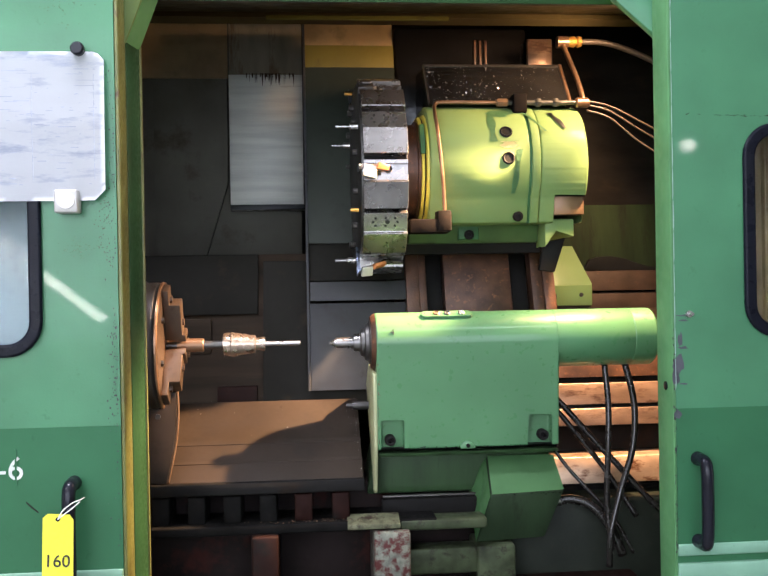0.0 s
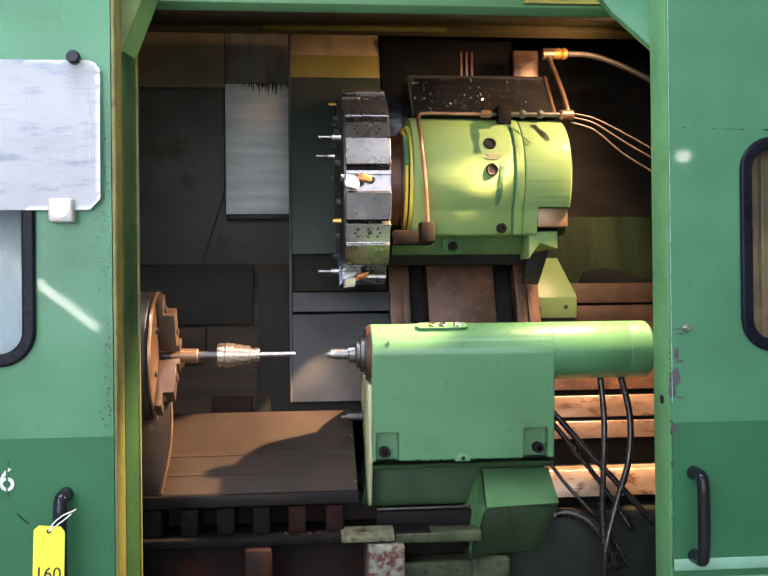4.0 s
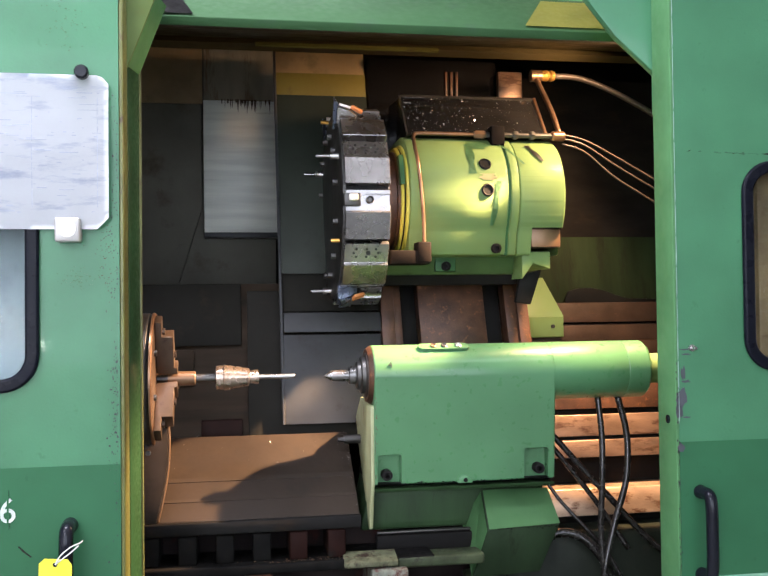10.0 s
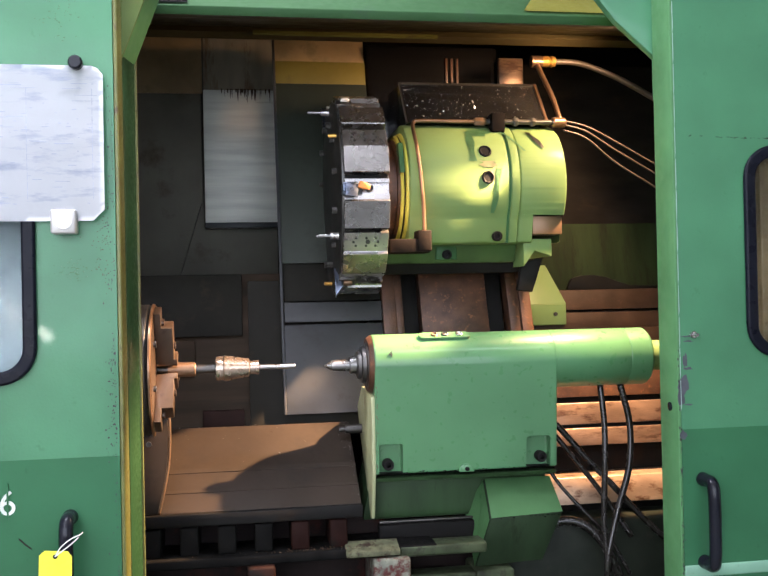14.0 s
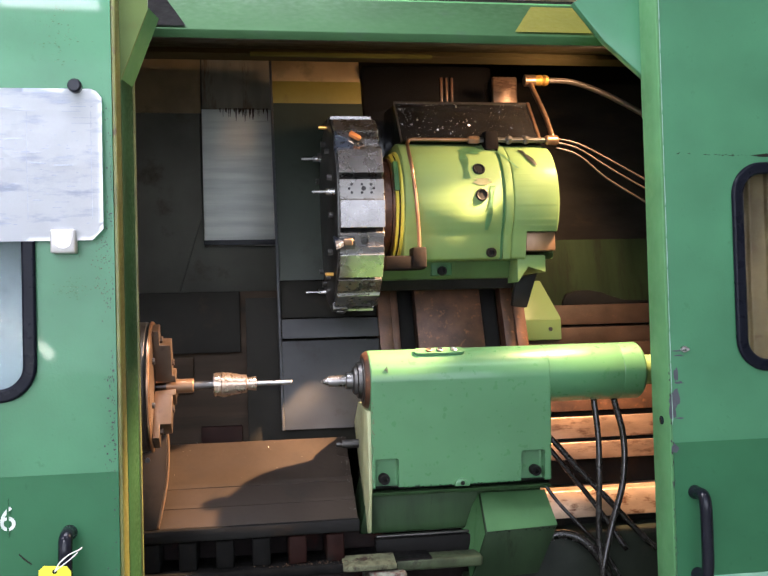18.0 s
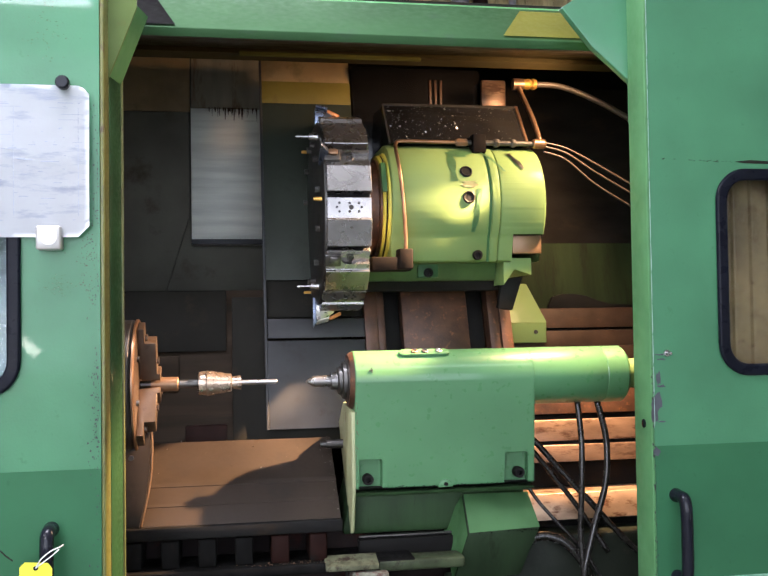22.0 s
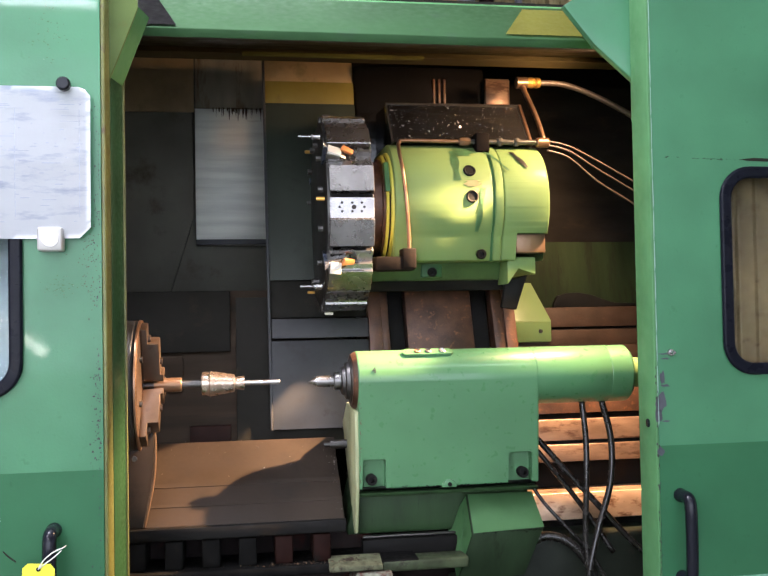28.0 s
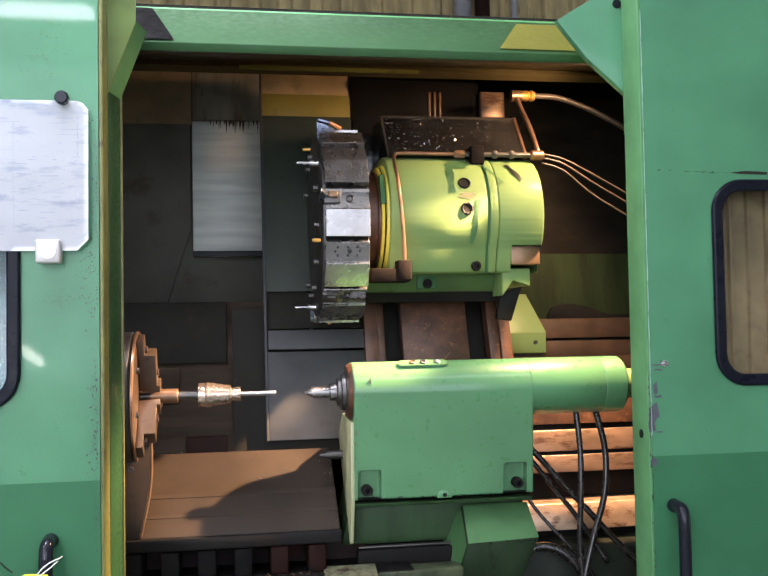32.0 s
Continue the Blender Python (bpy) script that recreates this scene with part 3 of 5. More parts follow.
part("headstock_cover", box(-1.28, -0.66, 0.16, 0.9, 0.75, 1.75, 0.01), PALEGREY, enc, "headstock cover, its pale grey standing for window reflections")


# ---------------------------------------------------------------- doors
def door(x0, x1, name, label, edge_x, win):
    d = thing(name, label, "door", "sliding doors of the lathe")
    wx0, wx1, wz0, wz1, r = win
    hole = rounded(wx0, wx1, wz0, wz1, r)
    n = len(hole)
    # outline with as many points as the window, running the same way round
    outer = []
    for px, pz in hole:
        cx, cz = (wx0 + wx1) / 2, (wz0 + wz1) / 2
        dx, dz = px - cx, pz - cz
        k = min(((x1 - cx) if dx > 0 else (cx - x0)) / max(abs(dx), 1e-6), ((2.2 - cz) if dz > 0 else (cz - 1.012)) / max(abs(dz), 1e-6))
        outer.append((cx + dx * k, cz + dz * k))
    # square the outline's corners
    for cx, cz in ((x1, 2.2), (x0, 2.2), (x0, 1.012), (x1, 1.012)):
        i = min(range(n), key=lambda i: (outer[i][0] - cx) ** 2 + (outer[i][1] - cz) ** 2)
        outer[i] = (cx, cz)
    part("upper_panel", ring_prism(outer, hole, 0.0, 0.042), DOOR, d, "glossy sea-green painted panel")
    part("lower_panel", box(x0, x1, 0.0005, 0.042, 0.737, 1.012), DOORSHADE, d, "lower panel with the door's shade in its green")
    part("bottom_trim", box(x0, x1, -0.003, 0.05, 0.713, 0.737, 0.003), STRIPE, d, "pale green painted stripe")
    part("bottom_trim", box(x0, x1, -0.003, 0.05, 0.655, 0.698, 0.003), STRIPE, d, "pale green painted stripe")
    part("kick_panel", box(x0, x1, 0.004, 0.045, 0.12, 0.732), DOORSHADE, d)
    g = part("window_gasket", ring_prism(rounded(wx0 - 0.013, wx1 + 0.013, wz0 - 0.013, wz1 + 0.013, r + 0.013), rounded(wx0 + 0.012, wx1 - 0.012, wz0 + 0.012, wz1 - 0.012, r - 0.012), -0.011, 0.0), RUBBER, d, "black rubber window gasket")
    bev = g.modifiers.new("round", "BEVEL")
    bev.width, bev.segments, bev.limit_method = 0.005, 3, "ANGLE"
    pane = part("pane", prism(rounded(wx0, wx1, wz0, wz1, r), 0.018, 0.024, "y"), GLASS, d, "clear window pane")
    pane.visible_shadow = False
    return d


door_l = door(-1.45, -0.527, "sliding_door", "sea-green sliding lathe door with paint chips along its edge", -0.527, (-1.12, -0.680, 1.16, 1.60, 0.055))
door_r = door(0.572, 1.55, "sliding_door", "sea-green sliding lathe door with bare peeled patches on its edge", 0.572, (0.730, 1.15, 1.165, 1.575, 0.055))
part("edge_strip", box(-0.5268, -0.519, 0.002, 0.072, 0.12, 2.2, 0.002), EDGE, door_l, "worn yellow-green edge strip")
part("edge_strip", box(0.5655, 0.5718, 0.0003, 0.078, 0.12, 2.2, 0.001), CASTM, door_r, "pale green edge strip")


def handle(parent, x, z0, z1, tilt=0.0):
    bm = tube([(0, 0, z1 - 0.012), (0, -0.012, z1 - 0.010), (0, -0.036, z1 - 0.012), (0, -0.044, z1 - 0.03), (0, -0.046, z1 - 0.07), (0, -0.046, (z0 + z1) / 2),
               (0, -0.046, z0 + 0.06), (0, -0.044, z0 + 0.03), (0, -0.036, z0 + 0.012), (0, -0.012, z0 + 0.010), (0, 0, z0 + 0.012)], 0.0125, 12, 4)
    for z in (z0 + 0.011, z1 - 0.011):
        lathe([(0, 0.0145), (-0.006, 0.0145), (-0.014, 0.0128)], "y", (0, 0, z), 16, bm)
    bmesh.ops.transform(bm, matrix=Matrix.Translation((x, 0, 0)), verts=bm.verts)
    return part("handle", bm, BLACK, parent, "glossy black bow handle")


handle(door_l, -0.616, 0.700, 0.916)
handle(door_r, 0.615, 0.732, 0.921)
# fittings and wear on the doors
bm = lathe([(0, 0.007), (-0.006, 0.007), (-0.006, 0.0035), (-0.02, 0.0035)], "y", (0.601, 0, 1.203), 12)
part("stud", bm, STEEL, door_r, "small steel stud")
part("edge_hole", lathe([(0, 0.009), (-0.0015, 0.009), (-0.002, 0.007)], "x", (0.5655, 0.034, 1.055), 20), BLACK, door_r, "dark oval hole")
rng = random.Random(4)


def flake(cx, cz, w, h, y=-0.0008, n=11):
    pts = []
    for i in range(n):
        a = 2 * math.pi * i / n
        k = rng.uniform(0.45, 1.0)
        pts.append((cx + w * k * math.cos(a), cz + h * k * math.sin(a)))
    return prism(pts, y, 0.0004, "y")


for cx, cz, w, h in ((0.566, 1.105, 0.016, 0.03), (0.560, 1.075, 0.010, 0.022), (0.568, 1.15, 0.006, 0.02), (0.562, 1.0, 0.009, 0.012), (0.574, 1.135, 0.014, 0.004), (0.575, 1.062, 0.014, 0.0025),
                     (0.575, 1.19, 0.016, 0.0025), (0.572, 1.2, 0.014, 0.002)):
    part("peeled_patch", flake(cx + 0.014, cz, w, h), PEEL, door_r, "bare grey peeled patch")
for i in range(170):
    z = rng.choice((rng.uniform(0.78, 1.35), rng.uniform(1.0, 1.2), rng.uniform(1.3, 1.7)))
    part("paint_chip", flake(-0.530 - abs(rng.gauss(0, 0.008)), z, rng.uniform(0.0007, 0.0014) + 0.002 * rng.random() ** 4, rng.uniform(0.0007, 0.002) + 0.002 * rng.random() ** 4, n=6), INK, door_l)
for i in range(55):
    z = rng.uniform(0.72, 1.18)
    part("paint_chip", flake(0.5675 + abs(rng.gauss(0, 0.0025)), z, rng.uniform(0.0006, 0.0018), rng.uniform(0.001, 0.005), n=6), INK, door_r)
for i in range(90):
    u = abs(rng.gauss(0, 0.022))
    part("paint_chip", flake(-0.532 - u, 1.37 + rng.gauss(0.05, 0.05), rng.uniform(0.0006, 0.0018), rng.uniform(0.0006, 0.0018), n=5), DARKSHEET, door_l)
for i in range(60):
    part("paint_chip", flake(-0.62 + rng.gauss(0, 0.02), 1.82 + rng.gauss(0, 0.03), rng.uniform(0.0005, 0.003), rng.uniform(0.0006, 0.0014), n=5), CASTDARK, door_l)
for i in range(70):
    part("scuff", flake(-0.60 + rng.gauss(0, 0.016), 1.352 + rng.gauss(0, 0.008), rng.uniform(0.0008, 0.003), rng.uniform(0.0004, 0.0012), -0.0006, 6), CASTDARK, door_l)
for i in range(26):
    x = 0.60 + rng.random() * 0.2
    part("scratch", flake(x, 1.607 - 0.03 * (x - 0.6) + rng.gauss(0, 0.001), rng.uniform(0.001, 0.006), 0.0008, -0.0006, 6), DARKGREEN, door_r)
part("scratch", prism([(-0.705, 0.872), (-0.695, 0.862), (-0.683, 0.852), (-0.684, 0.850), (-0.697, 0.860), (-0.706, 0.870)], -0.0007, 0.0003, "y"), DARKGREEN, door_l)
for i in range(14):
    z0 = 1.05 + 0.064 * i
    part("bare_edge", prism([(0.5715, z0), (0.5724 + rng.uniform(0, 0.0012), z0 + 0.01), (0.5721 + rng.uniform(0, 0.0012), z0 + 0.04), (0.5726, z0 + 0.062), (0.5715, z0 + 0.062)], -0.0009, 0.0004, "y"), BAREEDGE, door_r)
part("dark_scratch", prism([(0.765, 1.603), (0.80, 1.607), (0.85, 1.605), (0.85, 1.599), (0.79, 1.600)], -0.0009, 0.0004, "y"), DARKGREEN, door_r)
text_part("stencilled_number", "-6", 0.063, WHITE, door_l, pose(-0.760, -0.0012, 0.915, 90, 0, 0), "worn white stencilled number")

for x0, x1, z0, z1 in ((-0.7250, -0.7218, 0.905, 0.972),):
    part("stencil_gap", box(x0, x1, -0.0024, -0.0005, z0, z1), DOORSHADE, door_l)

# things on the door
paper = thing("paper_sheet", "sooty white drawing sheet held to the green door", "paper")
own = bmesh.new()
NX, NZ = 44, 30


def sheet_y(u, v):
    """How far the sheet stands off the door: it sags and curls a little."""
    return -0.014 - 0.005 * abs(math.sin(5 * u + 1)) * (1 - abs(2 * v - 1)) - 0.006 * max(0, u - 0.85) / 0.15 * (1 - v)


grid = []
for j in range(NZ + 1):
    row = []
    for i in range(NX + 1):
        u, v = i / NX, j / NZ
        x = -0.99 + 0.447 * u
        z = 1.442 + 0.282 * v
        edge = max(0, u - 0.955) / 0.045
        z -= 0.016 * edge ** 2 * max(0, v - 0.9) / 0.1
        z += 0.020 * edge * max(0, 0.12 - v) / 0.12
        y = sheet_y(u, v)
        row.append(own.verts.new((x, y, z)))
    grid.append(row)
for j in range(NZ):
    for i in range(NX):
        own.faces.new((grid[j][i], grid[j][i + 1], grid[j + 1][i + 1], grid[j + 1][i]))
bmesh.ops.solidify(own, geom=list(own.faces), thickness=0.0006)
smooth(own, 60)
part("sheet", own, PAPERM, paper)
PRINT = material("faint_blue_print", (0.50, 0.54, 0.63), 0.9, 0, 0.2, 30, None, 0, 3, 0, 60)
for i in range(90):
    u, v = rng.uniform(0.50, 0.97), rng.uniform(0.10, 0.93)
    w = rng.choice((0.004, 0.008, 0.02, 0.05)) * rng.uniform(0.5, 1.0)
    x, z, y = -0.99 + 0.447 * u, 1.442 + 0.282 * v, sheet_y(u, v)
    if x + w < -0.548:
        part("print_line", box(x, x + w, y - 0.0005, y - 0.0001, z, z + rng.uniform(0.0007, 0.0016)), PRINT, paper)
for u in (0.955, 0.70):
    for i in range(12):
        v = 0.14 + 0.06 * i
        part("print_line", box(-0.99 + 0.447 * u, -0.99 + 0.447 * u + 0.001, sheet_y(u, v) - 0.0005, sheet_y(u, v) - 0.0001, 1.442 + 0.282 * v, 1.442 + 0.282 * v + 0.014), PRINT, paper)
clip = tagged(part("magnet", lathe([(0, 0.013), (-0.012, 0.013), (-0.016, 0.010)], "y", (-0.589, -0.016, 1.727), 14), BLACK), "black plastic magnet holding the paper", "magnet")
blk = thing("magnet_block", "white square magnet block on the door", "magnet")
part("block", box(-0.636, -0.592, -0.032, 0.0, 1.418, 1.462, 0.004), MAGNET, blk)
part("disc", lathe([(0, 0.016), (-0.002, 0.0155)], "y", (-0.613, -0.032, 1.441), 24), MAGNET, blk)
tag = thing("lot_tag", "yellow card lot tag tied to the door handle", "tag", m=pose(0.006, -0.013, 0.014))
part("card", prism([(-0.668, 0.715), (-0.612, 0.711), (-0.609, 0.836), (-0.616, 0.846), (-0.655, 0.849), (-0.664, 0.841)], -0.050, -0.0492, "y"), TAGM, tag)
part("eyelet", lathe([(0, 0.004), (-0.001, 0.004)], "y", (-0.637, -0.050, 0.838), 12), BLACK, tag)
part("string", tube([(-0.637, -0.051, 0.838), (-0.628, -0.052, 0.853), (-0.612, -0.05, 0.866), (-0.596, -0.044, 0.872), (-0.594, -0.03, 0.872)], 0.0012, 6), STRING, tag, "white string")
part("string", tube([(-0.637, -0.051, 0.838), (-0.624, -0.052, 0.848), (-0.61, -0.05, 0.858), (-0.598, -0.046, 0.868)], 0.0012, 6), STRING, tag, "white string")
text_part("written_number", "160", 0.032, INK, tag, pose(-0.664, -0.0508, 0.752, 90, 3, 0), "handwritten black number")

# ---------------------------------------------------------------- bed, ways and chip covers


def slope(z):
    return 0.537 + (z - 1.005) * 0.3366


bed = thing("lathe_bed", "rusty slant bed with oily bright ways", "lathe bed")
for z0, z1, off, mat, nm in ((0.60, 0.685, 0.02, GREASESHADE, "bed_side"), (0.685, 0.735, 0.0, COPPER, "way"), (0.735, 0.765, 0.04, GREASESHADE, "groove"), (0.765, 0.828, -0.015, COPPER, "way"),
                             (0.828, 0.90, 0.06, GREASESHADE, "groove"), (0.90, 0.942, 0.0, OILWAY, "way"), (0.942, 0.952, 0.012, GREASESHADE, "groove"), (0.952, 1.005, 0.0, OILWAY, "way"), (1.005, 1.02, 0.012, GREASESHADE, "groove"),
                             (1.02, 1.12, 0.0, RUST, "way"), (1.12, 1.19, 0.13, BEDB, "bed_face"), (1.19, 1.237, 0.16, BEDB, "bed_face"), (1.237, 1.243, 0.19, GREASESHADE, "bed_groove"), (1.243, 1.30, 0.15, BEDB, "bed_face")):
    y0, y1 = slope(z0) + off, slope(z1) + off
    part(nm, prism([(y0, z0), (y1, z1), (y1 + 0.25, z1), (y0 + 0.25, z0)], 0.08, 1.48, "x", 0.002), mat, bed)
part("splash_sheet", prism([(0.86, 1.29), (0.90, 1.50), (0.92, 1.50), (0.88, 1.29)], 0.3, 1.48, "x"), SPLASH, bed, "dirty green splash sheet")
# flat dark plate in front of the sheet, coloured as a shaded hollow
part("painted_hollow", prism([(0.655, 1.31), (0.667, 1.334), (0.70, 1.343), (0.735, 1.344), (0.775, 1.337), (0.815, 1.322), (0.85, 1.312), (0.97, 1.308), (0.97, 1.292), (0.655, 1.292)], 0.848, 0.862, "y", 0.001), GREASESHADE, bed, "dark plate painted as a shaded hollow under the splash sheet")
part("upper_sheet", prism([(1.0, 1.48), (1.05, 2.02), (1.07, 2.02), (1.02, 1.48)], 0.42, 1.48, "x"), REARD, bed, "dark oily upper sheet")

cov = thing("way_cover", "stained telescopic way cover with lamp-browned sheets", "way cover")
part("tray_sheet", prism([(0.30, 0.832), (0.52, 0.985), (0.53, 0.975), (0.30, 0.80)], -0.62, -0.045, "x", 0.002), BROWNSHEET, cov, "stained sloping sheet, its grey browned as by lamplight")
part("tray_seam", prism([(0.395, 0.897), (0.405, 0.904), (0.405, 0.9066), (0.395, 0.8998)], -0.62, -0.045, "x"), BROWNSHEET, cov)
part("tray_seam", prism([(0.345, 0.862), (0.352, 0.867), (0.352, 0.8698), (0.345, 0.865)], -0.62, -0.045, "x"), BROWNSHEET, cov)
part("tray_edge", box(-0.62, -0.043, 0.287, 0.305, 0.803, 0.831, 0.003), GREASESHADE, cov, "greasy black front edge")
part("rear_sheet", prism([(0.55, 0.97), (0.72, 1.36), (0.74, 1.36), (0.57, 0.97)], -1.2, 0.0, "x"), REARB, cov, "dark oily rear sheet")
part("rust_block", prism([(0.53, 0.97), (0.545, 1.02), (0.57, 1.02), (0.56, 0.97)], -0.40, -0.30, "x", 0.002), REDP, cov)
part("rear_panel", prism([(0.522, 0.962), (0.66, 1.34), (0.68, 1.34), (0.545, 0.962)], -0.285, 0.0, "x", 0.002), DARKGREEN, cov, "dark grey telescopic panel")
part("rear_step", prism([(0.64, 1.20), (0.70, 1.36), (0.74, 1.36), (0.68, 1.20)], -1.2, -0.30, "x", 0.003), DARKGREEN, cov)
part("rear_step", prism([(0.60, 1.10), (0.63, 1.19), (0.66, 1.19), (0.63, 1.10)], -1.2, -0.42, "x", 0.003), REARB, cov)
part("upright_panel", box(-1.2, -0.18, 1.30, 1.32, 1.36, 2.25), DIMSHEET, cov)
part("dark_panel", prism([(-0.66, 1.36), (-0.50, 1.36), (-0.42, 1.62), (-0.42, 2.24), (-0.66, 2.24)], 1.27, 1.30, "y"), DIMSHEET, cov)
part("upper_dark_panel", box(-0.41, -0.17, 1.265, 1.30, 1.972, 2.24), STAINTOP, cov, "rust-streaked upper panel")
part("browned_panel", box(-1.2, -0.415, 1.262, 1.269, 1.962, 2.24), LITTOP, cov, "upper panel painted brown as by lamplight")
part("bright_panel", box(-0.412, -0.17, 1.25, 1.30, 1.525, 1.972, 0.002), BRIGHT, cov, "brushed bright steel panel")
drng = random.Random(17)
for i in range(34):
    x = -0.27 + drng.gauss(0, 0.035)
    w, h = drng.uniform(0.0008, 0.003), 0.004 + 0.034 * drng.random() ** 2
    part("rust_drip", prism([(x - w, 1.976), (x + w, 1.976), (x + w * 0.7, 1.968 - h * 0.4), (x + w * 0.2, 1.968 - h), (x - w * 0.2, 1.968 - h * 0.9), (x - w * 0.8, 1.968 - h * 0.3)], 1.2485, 1.2502, "y"), DARKSHEET, cov)
part("panel_strip", box(-0.412, -0.17, 1.246, 1.25, 1.525, 1.542, 0.001), GREYSHEET, cov)

for ob in cov.children:
    if ob.name.split(".")[0] in ("rear_sheet", "rust_block", "rear_panel", "rear_step"):
        ob.data.transform(Matrix.Translation((-0.29, -1.745, 1.296)) @ Matrix.Scale(1.03, 4) @ Matrix.Translation((0.29, 1.745, -1.296)))

trng = random.Random(21)
bits = bmesh.new()
for i in range(90):
    k = trng.random()
    x = -0.048 - abs(trng.gauss(0, 0.006)) if k < 0.5 else trng.uniform(-0.5, -0.06)
    v = trng.random() if k < 0.5 else trng.random() ** 0.3
    c = Vector((x, 0.305 + 0.215 * v, 0.8365 + 0.1495 * v))
    r = trng.uniform(0.0006, 0.0022)
    vs = [bits.verts.new(c + Vector((trng.uniform(-1, 1), trng.uniform(-1, 1), trng.uniform(-0.3, 1))) * r) for _ in range(4)]
    for q in ((0, 1, 2), (0, 2, 3), (0, 3, 1), (1, 3, 2)):
        bits.faces.new([vs[j] for j in q])
tagged(part("metal_chips", bits, STEEL, cov, "scattered bright metal chips"), kind="stuff")

# ---------------------------------------------------------------- machine base under the bed
base = thing("machine_base", "greasy red and green lathe base casting", "machine base")
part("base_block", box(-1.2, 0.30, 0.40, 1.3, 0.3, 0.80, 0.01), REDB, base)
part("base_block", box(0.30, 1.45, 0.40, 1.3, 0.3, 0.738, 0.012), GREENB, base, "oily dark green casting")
part("base_rail", box(-0.62, 0.12, 0.27, 0.40, 0.716, 0.7385, 0.004), LUG, base, "grimy rail darkened for the shade below the tray")
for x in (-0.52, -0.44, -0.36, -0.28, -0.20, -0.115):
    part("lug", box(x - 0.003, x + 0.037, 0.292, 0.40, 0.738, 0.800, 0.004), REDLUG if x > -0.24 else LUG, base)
for x0, x1, m_ in ((-0.30, -0.24, REDP), (-0.026, 0.056, MOTTLE), (0.215, 0.305, RAILG)):
    part("foot_block", box(x0, x1, 0.25 if x0 < 0.1 else 0.29, 0.42, 0.55, 0.717 if x0 < 0.1 else 0.664, 0.006), m_, base)
bits = bmesh.new()
for i in range(160):
    c = Vector((-0.04 - abs(trng.gauss(0, 0.12)), trng.uniform(0.272, 0.30), 0.7390))
    r = trng.uniform(0.0008, 0.003)
    vs = [bits.verts.new(c + Vector((trng.uniform(-1, 1), trng.uniform(-1, 1), trng.uniform(0, 1))) * r) for _ in range(4)]
    for q in ((0, 1, 2), (0, 2, 3), (0, 3, 1), (1, 3, 2)):
        bits.faces.new([vs[j] for j in q])
tagged(part("metal_chips", bits, TAN, base, "rusty metal chips"), kind="stuff")
part("flaking_ledge", prism([(0.256, 0.734), (0.305, 0.7475), (0.305, 0.728), (0.256, 0.722)], -0.085, 0.034, "x", 0.002), FLAKY, base, "ledge with pale flaking paint")
part("lower_shelf", box(-0.62, 0.62, 0.25, 0.5, 0.52, 0.56, 0.006), REDP, base)
part("green_rail", box(0.035, 0.235, 0.268, 0.33, 0.712, 0.736, 0.005), RAILG, base, "grimy green painted rail")
part("green_rail", box(0.02, 0.22, 0.30, 0.36, 0.60, 0.66, 0.005), RAILG, base, "grimy green painted rail")

# ---------------------------------------------------------------- chuck and work
SY, SZ = 0.343, 1.140
chuck = thing("lathe_chuck", "oil-tanned three-jaw lathe chuck", "chuck")
part("chuck_body", lathe([(-0.62, 0.150), (-0.535, 0.150), (-0.53, 0.146), (-0.503, 0.146), (-0.498, 0.142), (-0.494, 0.13), (-0.494, 0.05), (-0.52, 0.05)], "x", (0, SY, SZ), 72), STEELDARK, chuck, "dark turned chuck body")
part("chuck_face", lathe([(-0.4945, 0.139), (-0.489, 0.139), (-0.4885, 0.045), (-0.51, 0.04)], "x", (0, SY, SZ), 64), JAW, chuck, "oily brown chuck face")
part("chuck_rim", lathe([(-0.4955, 0.1475), (-0.4915, 0.147), (-0.4895, 0.144), (-0.4895, 0.139)], "x", (0, SY, SZ), 72), PIPE, chuck, "bright worn chuck rim")
for k in range(3):
    a = 90 + 120 * k + 22
    j = prism([(0.024, -0.4885), (0.144, -0.4885), (0.144, -0.474), (0.110, -0.474), (0.110, -0.450), (0.036, -0.450), (0.036, -0.443), (0.020, -0.443)], -0.021, 0.021, "z", 0.0015)
    # outline is (radius, x): turn it into the chuck's axes
    bmesh.ops.transform(j, matrix=Matrix(((0, 1, 0, 0), (0, 0, 1, 0), (1, 0, 0, 0), (0, 0, 0, 1))), verts=j.verts)
    bmesh.ops.transform(j, matrix=Matrix.Translation((0, SY, SZ)) @ Matrix.Rotation(radians(a - 90), 4, "X"), verts=j.verts)
    jw = part("jaw", j, JAW, chuck, "stepped tan steel jaw")
    for r in (0.06, 0.115):
        b = lathe([(-0.454 if r < 0.1 else -0.476, 0.008), (-0.446 if r < 0.1 else -0.468, 0.008)], "x", (0, 0, r), 12)
        bmesh.ops.transform(b, matrix=Matrix.Translation((0, SY, SZ)) @ Matrix.Rotation(radians(a - 90), 4, "X"), verts=b.verts)
        part("jaw_bolt", b, JAW, jw)
for k in range(6):
    a = radians(20 + 60 * k)
    part("chuck_bolt", lathe([(-0.489, 0.007), (-0.483, 0.007), (-0.483, 0.004), (-0.486, 0.004)], "x", (0, SY + 0.095 * math.cos(a), SZ + 0.095 * math.sin(a)), 12), STEELDARK, chuck)
part("wrench_square", box(-0.525, -0.513, SY - 0.152, SY - 0.14, SZ - 0.125, SZ - 0.112, 0.002), STEEL, chuck, "bright square wrench socket")
nose = thing("headstock_guard", "tan oily curved headstock guard below the chuck", "guard")
